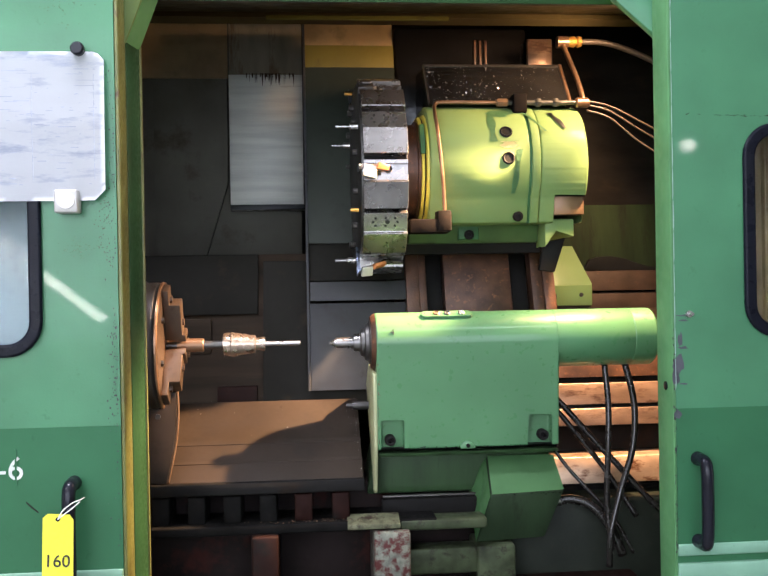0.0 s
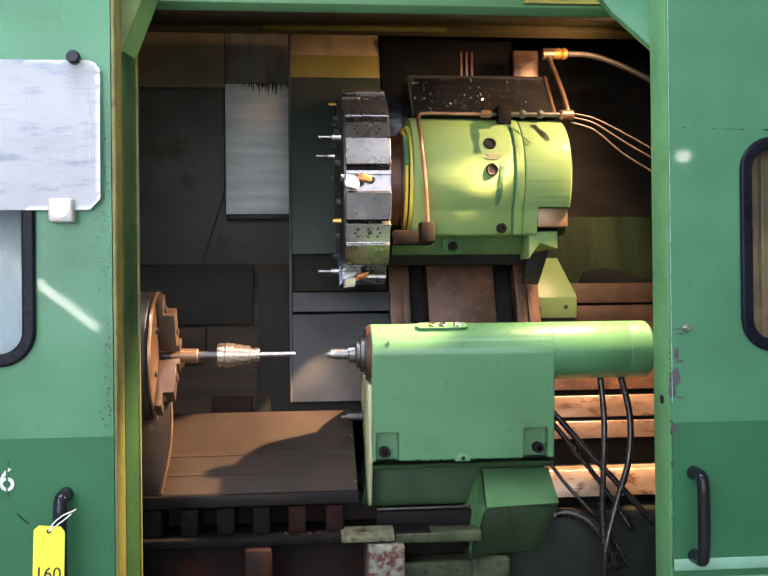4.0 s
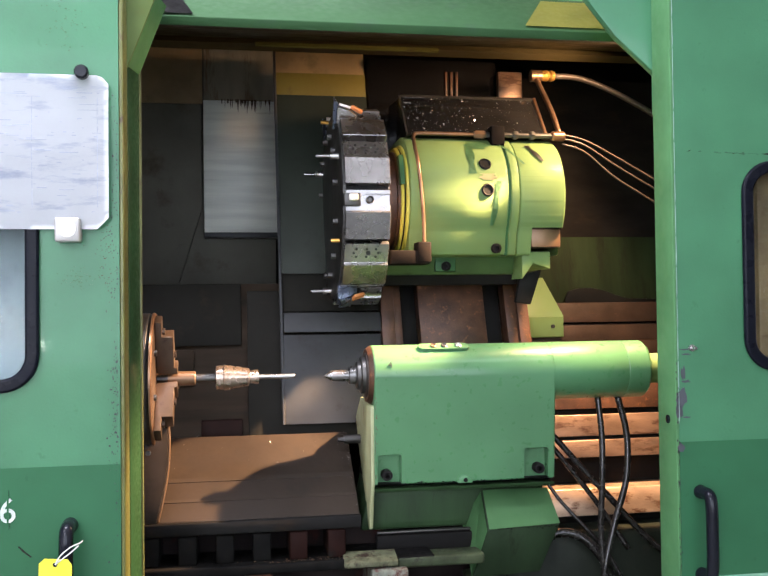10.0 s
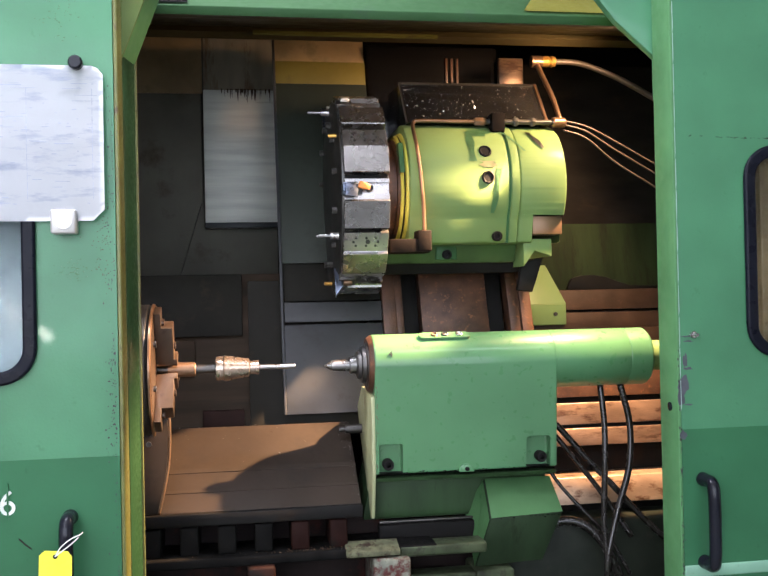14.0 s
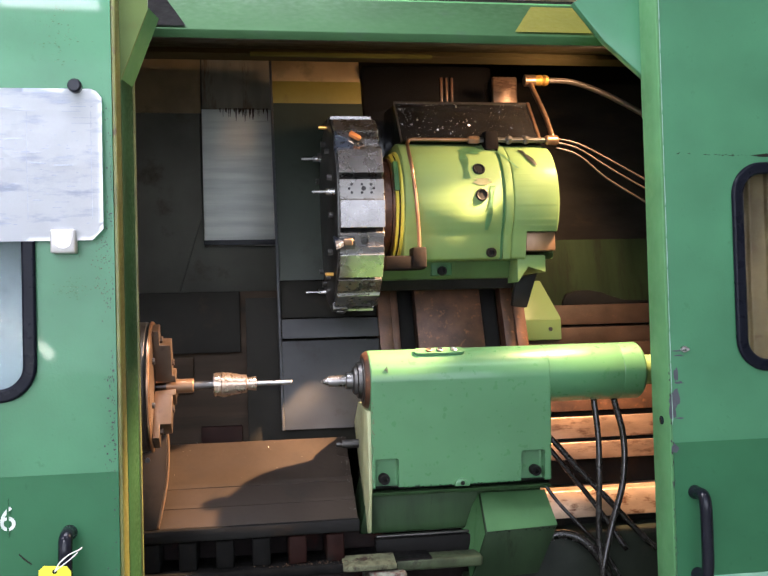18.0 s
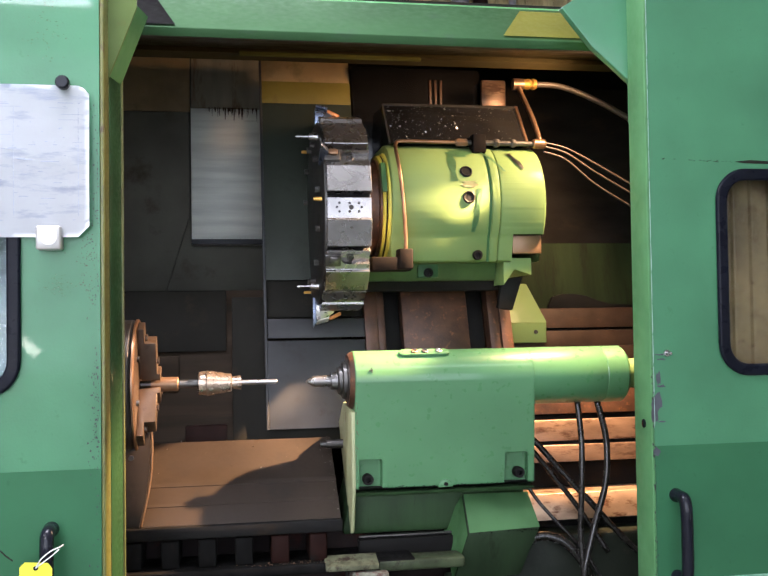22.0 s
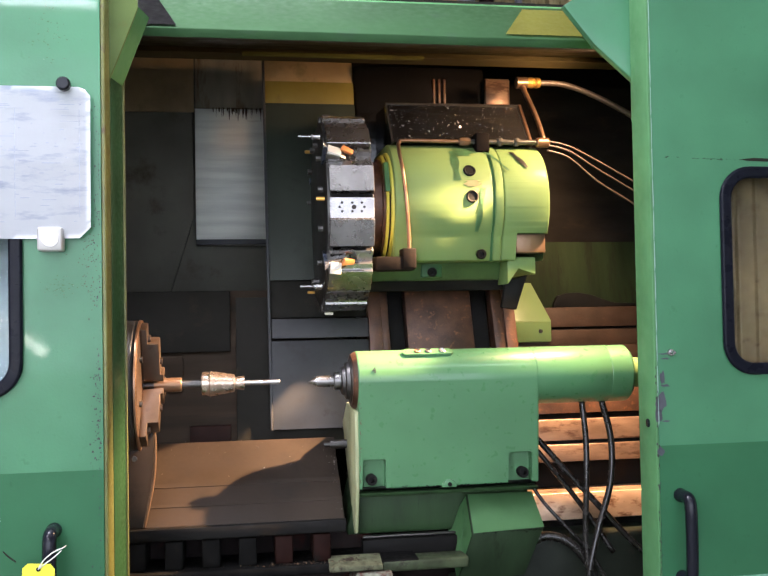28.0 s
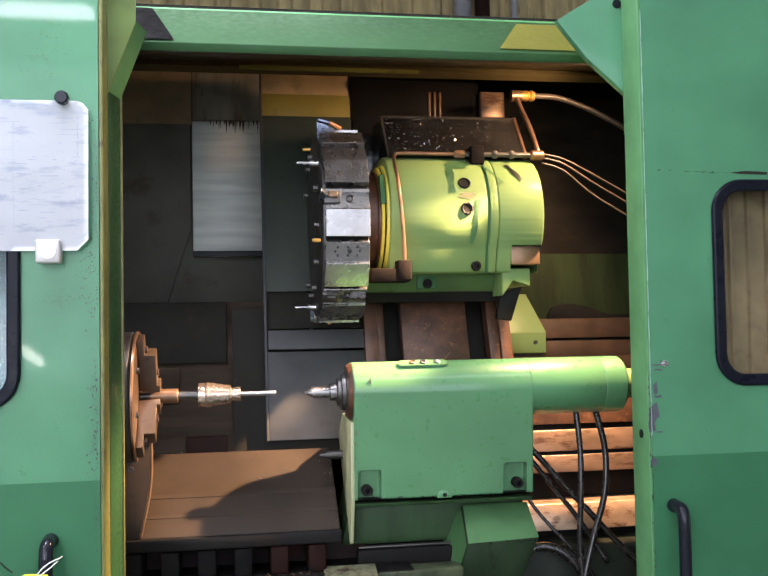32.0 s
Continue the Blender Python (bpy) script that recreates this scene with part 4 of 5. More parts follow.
part("guard_plate", prism([(-0.62, 1.05), (-0.465, 1.05), (-0.463, 1.01), (-0.465, 0.96), (-0.470, 0.92), (-0.478, 0.88), (-0.489, 0.832), (-0.62, 0.832)], 0.295, 0.33, "y", 0.002), BROWNSHEET, nose, "brown oily guard plate")
part("guard_bolt", lathe([(0.296, 0.006), (0.290, 0.006), (0.290, 0.003)], "y", (-0.505, 0, 0.985), 10), STEELDARK, nose)
part("guard_rim", tube([(-0.463, 0.30, 1.05), (-0.461, 0.30, 1.01), (-0.463, 0.30, 0.96), (-0.468, 0.30, 0.92), (-0.476, 0.30, 0.88), (-0.487, 0.30, 0.832)], 0.0035, 6), TAN, nose, "oily tan rim")
work = thing("collet_arbor", "steel arbor with tapered collet held in the chuck", "arbor")
part("stub", lathe([(-0.465, 0.016), (-0.407, 0.016), (-0.405, 0.014)], "x", (0, SY, SZ), 24), TAN, work)
part("bar", lathe([(-0.50, 0.0095), (-0.34, 0.0095)], "x", (0, SY, SZ), 24), STEELDARK, work)
part("collet", lathe([(-0.362, 0.018), (-0.360, 0.026), (-0.350, 0.0275), (-0.344, 0.0265), (-0.342, 0.029), (-0.296, 0.021), (-0.288, 0.020), (-0.286, 0.014), (-0.270, 0.016), (-0.266, 0.016), (-0.265, 0.006)], "x", (0, SY, SZ), 36), COLLET, work, "oil-tanned tapered steel collet")
part("rod", lathe([(-0.27, 0.0055), (-0.186, 0.0055), (-0.184, 0.004)], "x", (0, SY, SZ), 16), STEEL, work)

# ---------------------------------------------------------------- tailstock
ts = thing("tailstock", "green painted tailstock with a live centre", "tailstock")
TY, TZ, TR = 0.343, 1.138, 0.068
front = TY - TR
prof = [(TY + TR * math.cos(radians(a)), TZ + TR * math.sin(radians(a))) for a in range(24, 181, 12)]
prof += [(front + 0.018, 0.893), (0.52, 0.893), (0.47, 1.0)]
part("body", prism(prof, -0.012, 0.412, "x", 0.004), CAST, ts, "green painted casting")
part("quill_housing", lathe([(0.41, TR), (0.592, TR), (0.594, TR - 0.001), (0.596, TR)], "x", (0, TY, TZ), 56), CAST, ts, "green painted quill housing")
part("end_cap", lathe([(0.596, TR), (0.645, TR), (0.652, TR - 0.006), (0.652, 0.03)], "x", (0, TY, TZ), 56), CAST, ts)
part("quill_rod", lathe([(0.65, 0.036), (0.80, 0.036)], "x", (0, TY, TZ), 32), LIME, ts)
part("flange", lathe([(-0.022, 0.060), (-0.014, 0.066), (-0.012, 0.067)], "x", (0, TY, TZ), 40), RUST, ts, "rusty front ring")
part("collar", lathe([(-0.045, 0.026), (-0.043, 0.032), (-0.036, 0.034), (-0.034, 0.042), (-0.026, 0.044), (-0.024, 0.050), (-0.020, 0.052)], "x", (0, TY, TZ), 36), STEELDARK, ts, "dark steel collar")
part("live_centre", lathe([(-0.118, 0.0015), (-0.100, 0.012), (-0.094, 0.0125), (-0.062, 0.0135), (-0.060, 0.020), (-0.046, 0.021), (-0.044, 0.014)], "x", (0, TY, TZ), 32), TURSTEEL, ts, "smooth steel pointed live centre")
# top plate with three screws, on the shoulder of the casting
ca = radians(118)
plate_m = Matrix.Translation((0.155, TY + TR * math.cos(ca), TZ + TR * math.sin(ca))) @ Matrix.Rotation(ca, 4, "X")
pl = prism(rounded(-0.060, 0.060, -0.012, 0.012, 0.0115, 6), -0.006, 0.002, "y", 0.001)
bmesh.ops.transform(pl, matrix=plate_m @ Matrix.Rotation(radians(180), 4, "Z"), verts=pl.verts)
tp = part("cover_plate", pl, CAST, ts, "rounded cover plate")
for k, x in enumerate((-0.024, 0.001, 0.034)):
    s = lathe([(0, 0.008), (0.005, 0.008), (0.006, 0.006), (0.003, 0.004)], "y", (x, 0.004, 0), 12)
    bmesh.ops.transform(s, matrix=plate_m, verts=s.verts)
    part("screw", s, (TAN, STEELDARK, STEEL)[k], tp)
body = [o for o in ts.children if o.name.startswith("body")][0]
cut(body, box(-0.004, 0.050, front - 0.02, front + 0.040, 0.880, 0.962, 0.006), box(0.338, 0.396, front - 0.02, front + 0.040, 0.880, 0.966, 0.006))
for x, z in ((0.018, 0.914), (0.376, 0.916)):
    part("bolt", bolt(0.0125, 0.024, (x, front + 0.040, z), "y", False), GREASESHADE, ts, "black socket bolt")
part("lug", prism([(0.196 + 0.0175 * math.cos(radians(a)), 0.892 + 0.0175 * math.sin(radians(a))) for a in range(0, 181, 12)], front + 0.008, front + 0.03, "y", 0.0015), CAST, ts, "half-round lug")
part("lug_bolt", lathe([(front + 0.009, 0.005), (front + 0.006, 0.005), (front + 0.006, 0.003)], "y", (0.196, 0, 0.899), 12), GREASESHADE, ts)
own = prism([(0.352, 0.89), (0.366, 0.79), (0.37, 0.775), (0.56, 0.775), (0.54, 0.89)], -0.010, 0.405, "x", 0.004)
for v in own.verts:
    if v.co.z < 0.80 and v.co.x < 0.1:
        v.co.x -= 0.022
part("base", own, BASEG, ts, "oily tailstock base, green darkened for the overhang's shade")
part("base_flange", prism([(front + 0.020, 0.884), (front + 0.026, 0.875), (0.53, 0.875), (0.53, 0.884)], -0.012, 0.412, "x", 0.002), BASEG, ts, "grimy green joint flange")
part("gasket_line", prism([(front + 0.020, 0.896), (front + 0.05, 0.884), (0.53, 0.884), (0.53, 0.896)], -0.014, 0.414, "x"), GREASESHADE, ts, "oily joint")
part("side_plate", prism([(front + 0.012, 1.07), (front + 0.016, 0.893), (front + 0.05, 0.79), (0.335, 0.785), (0.40, 0.86), (0.49, 0.95), (0.54, 1.02), (0.45, 1.078)], -0.020, -0.011, "x", 0.003), CREAM, ts, "cream painted side plate")
part("base_slot", box(0.0, 0.225, 0.340, 0.36, 0.728, 0.768, 0.003), GREASESHADE, ts)
part("base_edge", box(0.003, 0.235, 0.352, 0.362, 0.769, 0.774, 0.001), STEELDARK, ts, "bare steel bottom edge")
part("nozzle", lathe([(-0.075, 0.006), (-0.06, 0.006), (-0.06, 0.010), (-0.03, 0.011), (-0.01, 0.011)], "x", (0, 0.46, 0.975), 12), STEELDARK, ts, "small steel nozzle")
grng = random.Random(11)


def speck(x, y, z, w, h, mat, parent, nm="paint_chip"):
    """A flat irregular chip in the paint of a front face."""
    pts = []
    for i in range(7):
        a = 2 * math.pi * i / 7
        k = grng.uniform(0.4, 1.0)
        pts.append((x + w * k * math.cos(a), z + h * k * math.sin(a)))
    return part(nm, prism(pts, y - 0.0008, y + 0.001, "y"), mat, parent)


def front_y(z):
    return front + 0.018 * min(1, max(0, (TZ - z) / (TZ - 0.893)))


for i in range(34):
    z = grng.uniform(0.895, 1.10)
    speck(-0.010 + abs(grng.gauss(0, 0.002)), front_y(z), z, grng.uniform(0.0005, 0.0016), grng.uniform(0.0008, 0.004), RUST, ts)
for i in range(40):
    x = grng.uniform(-0.008, 0.41)
    if not (-0.006 < x < 0.052 or 0.336 < x < 0.398):
        speck(x, front + 0.018, 0.8945 + abs(grng.gauss(0, 0.0012)), grng.uniform(0.001, 0.006), grng.uniform(0.0008, 0.002), GREASESHADE, ts, "grime")
for i in range(22):
    speck(grng.uniform(0.0, 0.40), front_y(0.99) - 0.0001, 0.99 + grng.gauss(0, 0.03), grng.uniform(0.0004, 0.0012), grng.uniform(0.0004, 0.0012), CASTDARK, ts)
text_part("stamp", "4", 0.02, INK, ts, pose(0.02, front - 0.0012 + 0.004, 1.158, 78, 0, 0), "small dark stamped mark")

gb = thing("guard_box", "green sheet-metal box below the tailstock", "guard box")
GB = [(0.252, 0.347, 0.858), (0.410, 0.347, 0.857), (0.418, 0.284, 0.787), (0.249, 0.284, 0.781),
      (0.216, 0.385, 0.780), (0.392, 0.385, 0.715), (0.380, 0.318, 0.672), (0.219, 0.312, 0.668)]
own = bmesh.new()
gv = [own.verts.new(p) for p in GB]
for q in ((0, 3, 2, 1), (3, 7, 6, 2), (0, 4, 7, 3), (1, 2, 6, 5), (4, 5, 6, 7), (0, 1, 5, 4)):
    own.faces.new([gv[i] for i in q])
bmesh.ops.bevel(own, geom=list(own.edges), offset=0.0015, segments=2, profile=0.5, affect="EDGES")
smooth(own, 30)
part("box_shell", own, BOXSHADE, gb, "green sheet box in the shaded copy of its paint")
own = bmesh.new()
lid_n = Vector((0, -0.74, 0.66)) * 0.0065
own.faces.new([own.verts.new(Vector(GB[i]) * 1.0 + lid_n) for i in (0, 3, 2, 1)])
bmesh.ops.solidify(own, geom=list(own.faces), thickness=0.0035)
part("box_lid", own, BOXLIT, gb, "sloping lid sheet in the lit copy of the box paint")
own = bmesh.new()
own.faces.new([own.verts.new(Vector(GB[i]) + Vector((-0.0035, -0.0005, 0))) for i in (0, 4, 7, 3)])
bmesh.ops.solidify(own, geom=list(own.faces), thickness=0.002)
part("box_side", own, BOXLIT, gb, "side sheet in the lit copy of the box paint")


for i in range(24):
    speck(grng.uniform(0.268, 0.412), 0.2815, 0.7845 + grng.gauss(0, 0.001), grng.uniform(0.001, 0.004), grng.uniform(0.0006, 0.0014), DARKRUST, gb)

# ---------------------------------------------------------------- hoses
def hose(pts, r, mat=HOSE, label="black oily rubber hose hanging below the tailstock"):
    return tagged(part("rubber_hose", tube(pts, r), mat), label, "hose", "hoses by the tailstock")


hose([(0.535, 0.33, 1.075), (0.54, 0.32, 0.98), (0.535, 0.31, 0.88), (0.53, 0.31, 0.76), (0.535, 0.30, 0.64)], 0.0073)
hose([(0.585, 0.33, 1.075), (0.603, 0.32, 0.98), (0.595, 0.31, 0.88), (0.565, 0.31, 0.78), (0.535, 0.30, 0.68), (0.53, 0.30, 0.6)], 0.0080)
hose([(0.40, 0.40, 1.02), (0.45, 0.39, 0.97), (0.51, 0.38, 0.90), (0.58, 0.36, 0.82), (0.66, 0.34, 0.73), (0.74, 0.32, 0.66)], 0.0075)
hose([(0.40, 0.42, 0.985), (0.44, 0.41, 0.955), (0.50, 0.40, 0.88), (0.56, 0.39, 0.80), (0.62, 0.36, 0.70)], 0.0064)
hose([(0.41, 0.41, 0.90), (0.45, 0.39, 0.83), (0.50, 0.37, 0.77), (0.56, 0.35, 0.70), (0.6, 0.33, 0.62)], 0.0045)
hose([(0.42, 0.36, 0.745), (0.46, 0.35, 0.75), (0.50, 0.34, 0.735), (0.54, 0.33, 0.69), (0.57, 0.32, 0.62)], 0.011, HOSE, "oily hose curving out of the base")
tagged(part("hose_union", lathe([(0.40, 0.012), (0.43, 0.014), (0.435, 0.011)], "x", (0, 0.36, 0.745), 12), STEELDARK), "steel hose union in the base", "fitting")

# ---------------------------------------------------------------- turret carriage
car = thing("turret_carriage", "lime green turret carriage with oily pipes and guards", "carriage")


def plate(z0, z1, x0, x1, off, mat, nm, label="", t=0.012):
    return part(nm, prism([(slope(z0) + off, z0), (slope(z1) + off, z1), (slope(z1) + off + t, z1), (slope(z0) + off + t, z0)], x0, x1, "x", 0.0015), mat, car, label)


plate(1.005, 1.225, -0.195, 0.06, 0.0, GREYSHEET, "lower_cover", "grey steel lower cover sheet")
plate(1.232, 1.282, -0.193, 0.06, -0.008, GREYSHEET, "cover_ledge", "pale grey ledge")
plate(1.285, 1.385, -0.195, 0.06, 0.014, DARKGREEN, "cover_gap")
plate(1.385, 1.90, -0.197, 0.062, 0.004, GREYGREEN, "upper_cover", "dark grey-green upper cover sheet")
plate(1.90, 1.97, -0.195, 0.062, 0.006, LITBAND, "cover_band", "cover band painted yellow-green as by lamplight")
plate(1.97, 2.05, -0.195, 0.062, 0.010, LITTOP, "cover_top", "top sheet painted brown as by lamplight")
plate(1.005, 2.05, -0.202, -0.195, -0.004, GREYSHEET, "cover_edge", "worn cover edge", 0.02)
# cross-slide ways
plate(1.15, 1.42, 0.06, 0.095, -0.02, RUST, "slide_strip", "rusty slide strip", 0.05)
plate(1.15, 1.42, 0.095, 0.115, -0.01, RUST, "slide_strip", "", 0.05)
plate(1.15, 1.42, 0.115, 0.165, 0.05, GREASESHADE, "slide_groove", "", 0.05)
plate(1.15, 1.42, 0.165, 0.345, 0.0, RUST, "slide_plate", "rusty slide plate", 0.05)
plate(1.15, 1.42, 0.345, 0.40, 0.05, GREASESHADE, "slide_groove", "", 0.05)
plate(1.15, 1.42, 0.40, 0.43, -0.01, RUST, "slide_strip", "", 0.05)
plate(1.15, 1.42, 0.43, 0.46, -0.02, RUST, "slide_strip", "rusty slide strip", 0.05)
yb = part("bracket_box", box(0.461, 0.594, 0.70, 0.78, 1.203, 1.262, 0.003), LIME, car, "lime green bracket box")
own = bmesh.new()
bv = [own.verts.new(p) for p in ((0.461, 0.701, 1.262), (0.594, 0.701, 1.262), (0.594, 0.78, 1.262), (0.461, 0.78, 1.262), (0.461, 0.762, 1.372), (0.556, 0.762, 1.372), (0.556, 0.785, 1.372), (0.461, 0.785, 1.372))]
for q in ((3, 2, 1, 0), (4, 5, 6, 7), (0, 1, 5, 4), (1, 2, 6, 5), (2, 3, 7, 6), (3, 0, 4, 7)):
    own.faces.new([bv[i] for i in q])
part("bracket_top", own, LIME, yb, "sloping lime green top")
part("bracket_hole", lathe([(0.70, 0.006), (0.697, 0.0055)], "y", (0.562, 0, 1.234), 12), INK, yb)
part("bracket_nut", lathe([(0.70, 0.012), (0.688, 0.012), (0.686, 0.008)], "y", (0.478, 0, 1.23), 6), STEELDARK, yb)
# turret body
BY, BZ = 0.572, 1.572
br = 0.158


def body_ring(r, flat=0.0):
    """Round in front, a little squared at the shoulder, running down into the base."""
    pts = [(BY - r * math.cos(radians(a)), BZ + r * math.sin(radians(a))) for a in range(-35, 96, 6)]
    pts += [(BY + 0.19, BZ + r), (BY + 0.19, 1.42), (BY - r * 0.72, 1.42)]
    return pts


part("body_front", prism(body_ring(br), 0.104, 0.352, "x", 0.006), LIME, car, "lime green turret housing")
part("body_seam", prism(body_ring(br - 0.004), 0.350, 0.358, "x"), CASTDARK, car)
part("body_mid", prism(body_ring(br + 0.002), 0.357, 0.378, "x", 0.003), LIME, car)
part("body_rear", prism(body_ring(br - 0.002), 0.379, 0.500, "x", 0.012, seg=3), LIME, car, "lime green rear housing")
rear = [o for o in car.children if o.name.startswith("body_rear")][0]
cut(rear, box(0.418, 0.52, BY - 0.2, BY - 0.088, 1.40, 1.488))
part("rear_notch", box(0.419, 0.496, BY - 0.118, BY - 0.06, 1.440, 1.487, 0.002), TAN, car, "rusty tan notch")
part("base_block", prism([(BY - 0.050, 1.436), (BY - 0.025, 1.375), (BY + 0.2, 1.375), (BY + 0.2, 1.436)], 0.06, 0.40, "x", 0.004), SHADELIME, car, "oily green base block with the housing's shade in its paint")
part("base_foot", prism([(0.40, 1.43), (0.475, 1.43), (0.475, 1.385), (0.43, 1.40), (0.40, 1.36)], BY - 0.10, BY + 0.15, "y", 0.003), LIME, car)
part("wiper_tab", prism([(0.405, 1.372), (0.462, 1.385), (0.432, 1.296), (0.392, 1.302)], BY - 0.07, BY - 0.05, "y", 0.003), GREASESHADE, car, "dark wiper tab")
# dark plate put in for the shade under the base block
part("under_shadow_plate", prism([(BY - 0.015, 1.375), (BY - 0.005, 1.35), (BY + 0.2, 1.35), (BY + 0.2, 1.375)], 0.05, 0.42, "x"), GREASESHADE, car)
for x, z, yy in ((0.216, 1.396, BY - 0.038), (0.325, 1.436, BY - 0.122)):
    part("base_bolt", bolt(0.0125, 0.012, (x, yy, z), "y", False), GREASESHADE, car, "black socket bolt")
# solid dark block coloured as the shaded recess round the bolt
part("bolt_recess", box(0.188, 0.243, BY - 0.042, BY - 0.020, 1.383, 1.428, 0.003), CASTDARK, car, "dark green block painted as a shaded bolt recess")
for x, a in ((0.295, 27), (0.297, 2)):
    r = br
    at = (x, BY - r * math.cos(radians(a)), BZ + r * math.sin(radians(a)))
    b = lathe([(-0.004, 0.016), (0.002, 0.016), (0.004, 0.013), (0.001, 0.010)], "z", (0, 0, 0), 20)
    bmesh.ops.transform(b, matrix=Matrix.Translation(at) @ Matrix.Rotation(radians(90 - a), 4, "X"), verts=b.verts)
    part("plug", b, GREASESHADE, car, "dark oil plug")


def on_body(x, a, w, h, mat, nm, lift=0.0012, rot=0.0):
    """A thin patch that follows the round of the housing."""
    own = bmesh.new()
    rows = []
    for i in range(9):
        t = i / 8 - 0.5
        aa = radians(a + h * t)
        wob = w * (0.75 + 0.25 * math.sin(9 * t + x * 50))
        xc = x + rot * t
        rows.append([own.verts.new((xc + s * wob / 2, BY - (br + lift) * math.cos(aa), BZ + (br + lift) * math.sin(aa))) for s in (-1, 1)])
    for p, q in zip(rows, rows[1:]):
        own.faces.new((p[0], p[1], q[1], q[0]))
    bmesh.ops.solidify(own, geom=list(own.faces), thickness=0.001)
    return part(nm, own, mat, car)


on_body(0.262, 34, 0.022, 34, BRUSHG, "paint_touch_up", 0.0016)
on_body(0.285, 52, 0.07, 12, BRUSHG, "paint_touch_up", 0.0016)
on_body(0.318, -10, 0.016, 40, BRUSHG, "paint_touch_up", 0.0016, 0.015)
on_body(0.37, 40, 0.008, 26, BRUSHG, "paint_touch_up", 0.003, -0.05)
on_body(0.30, 14, 0.05, 6, CREAM, "worn_label", 0.0014)
on_body(0.43, 42, 0.016, 22, STEELDARK, "dark_label", 0.0016, -0.03)
# neck between disc and housing
part("neck_ring", lathe([(0.040, 0.120), (0.078, 0.120), (0.080, 0.128), (0.086, 0.128)], "x", (0, BY, BZ - 0.008), 56), RUST, car, "rust-brown neck ring")
part("neck_band", lathe([(0.086, 0.136), (0.092, 0.140), (0.095, 0.134), (0.099, 0.144), (0.106, 0.146)], "x", (0, BY, BZ - 0.008), 56), YELLOWP, car, "grooved yellow neck band")
part("neck_groove", lathe([(0.0935, 0.1385), (0.0965, 0.1385)], "x", (0, BY, BZ - 0.008), 56), DARKRUST, car)
# dark green arc painted as the shading on the neck
part("neck_shade", prism([(BY - 0.145, BZ + 0.02), (BY - 0.12, BZ + 0.095), (BY - 0.09, BZ + 0.095), (BY - 0.12, BZ + 0.02)], 0.083, 0.094, "x"), CASTDARK, car)
part("pipe_block", box(0.052, 0.148, BY - 0.165, BY - 0.10, 1.396, 1.430, 0.003), DARKRUST, car, "dark rusty coolant block")
part("pipe_block_side", box(0.118, 0.152, BY - 0.167, BY - 0.10, 1.400, 1.450, 0.003), DARKRUST, car)
# black guard and motor behind the housing
part("slanted_guard", prism([(0.500, 1.726), (0.600, 1.846), (0.78, 1.86), (0.78, 1.72)], 0.116, 0.478, "x", 0.003), CHIPBOX, car, "black guard strewn with bright chips")
part("guard_trim", prism([(0.498, 1.722), (0.600, 1.852), (0.77, 1.862), (0.77, 1.722)], 0.478, 0.487, "x", 0.002), PIPE, car, "brassy guard trim")
chips = bmesh.new()
crng = random.Random(8)
for i in range(520):
    u, v = 0.12 + 0.34 * crng.random() ** 1.3, crng.random()
    c = Vector((u, 0.500 + 0.100 * v - 0.0015, 1.726 + 0.120 * v + 0.0012))
    r = crng.uniform(0.0006, 0.0012) + 0.0030 * crng.random() ** 4
    vs = [chips.verts.new(c + Vector((crng.uniform(-1, 1), crng.uniform(-1, 0.2), crng.uniform(-0.6, 1))) * r) for _ in range(4)]
    for q in ((0, 1, 2), (0, 2, 3), (0, 3, 1), (1, 3, 2)):
        chips.faces.new([vs[k] for k in q])
tagged(part("metal_chips", chips, STEEL, car, "scattered bright metal chips"), kind="stuff")
part("guard_edge", prism([(0.597, 1.845), (0.600, 1.842), (0.606, 1.848), (0.602, 1.851)], 0.114, 0.480, "x"), STEELDARK, car, "worn guard edge")
part("guard_edge", prism([(0.498, 1.727), (0.501, 1.724), (0.603, 1.846), (0.599, 1.849)], 0.113, 0.1165, "x"), STEELDARK, car)
mb = part("motor_box", box(0.063, 0.46, 0.865, 1.0, 1.60, 2.022, 0.012), CHIPBOX, car, "black oily motor box")
for i in range(3):
    part("vent_slot", box(0.30 + 0.016 * i, 0.307 + 0.016 * i, 0.860, 0.866, 1.905, 1.985, 0.001), RUST, mb)
part("bright_bracket", box(0.455, 0.53, 0.84, 0.86, 1.905, 1.985, 0.004), OILWAY, car, "bright oily bracket sheet")
part("bracket_foot", prism([(0.455, 1.862), (0.525, 1.862), (0.53, 1.885), (0.50, 1.90), (0.462, 1.89)], 0.82, 0.855, "y", 0.003), PIPE, car, "oily bracket foot")
# pipes
part("pipe", tube([(0.135, BY - 0.155, 1.43), (0.135, BY - 0.162, 1.47), (0.128, BY - 0.175, 1.56), (0.122, BY - 0.165, 1.64), (0.120, BY - 0.125, 1.70), (0.128, BY - 0.09, 1.722), (0.145, BY - 0.085, 1.728), (0.25, BY - 0.082, 1.728), (0.31, BY - 0.08, 1.728)], 0.0047, 10), PIPE, car, "oily copper coolant pipe")
part("pipe", lathe([(0.30, 0.007), (0.49, 0.007)], "x", (0, BY - 0.08, 1.728), 12), STEELDARK, car)
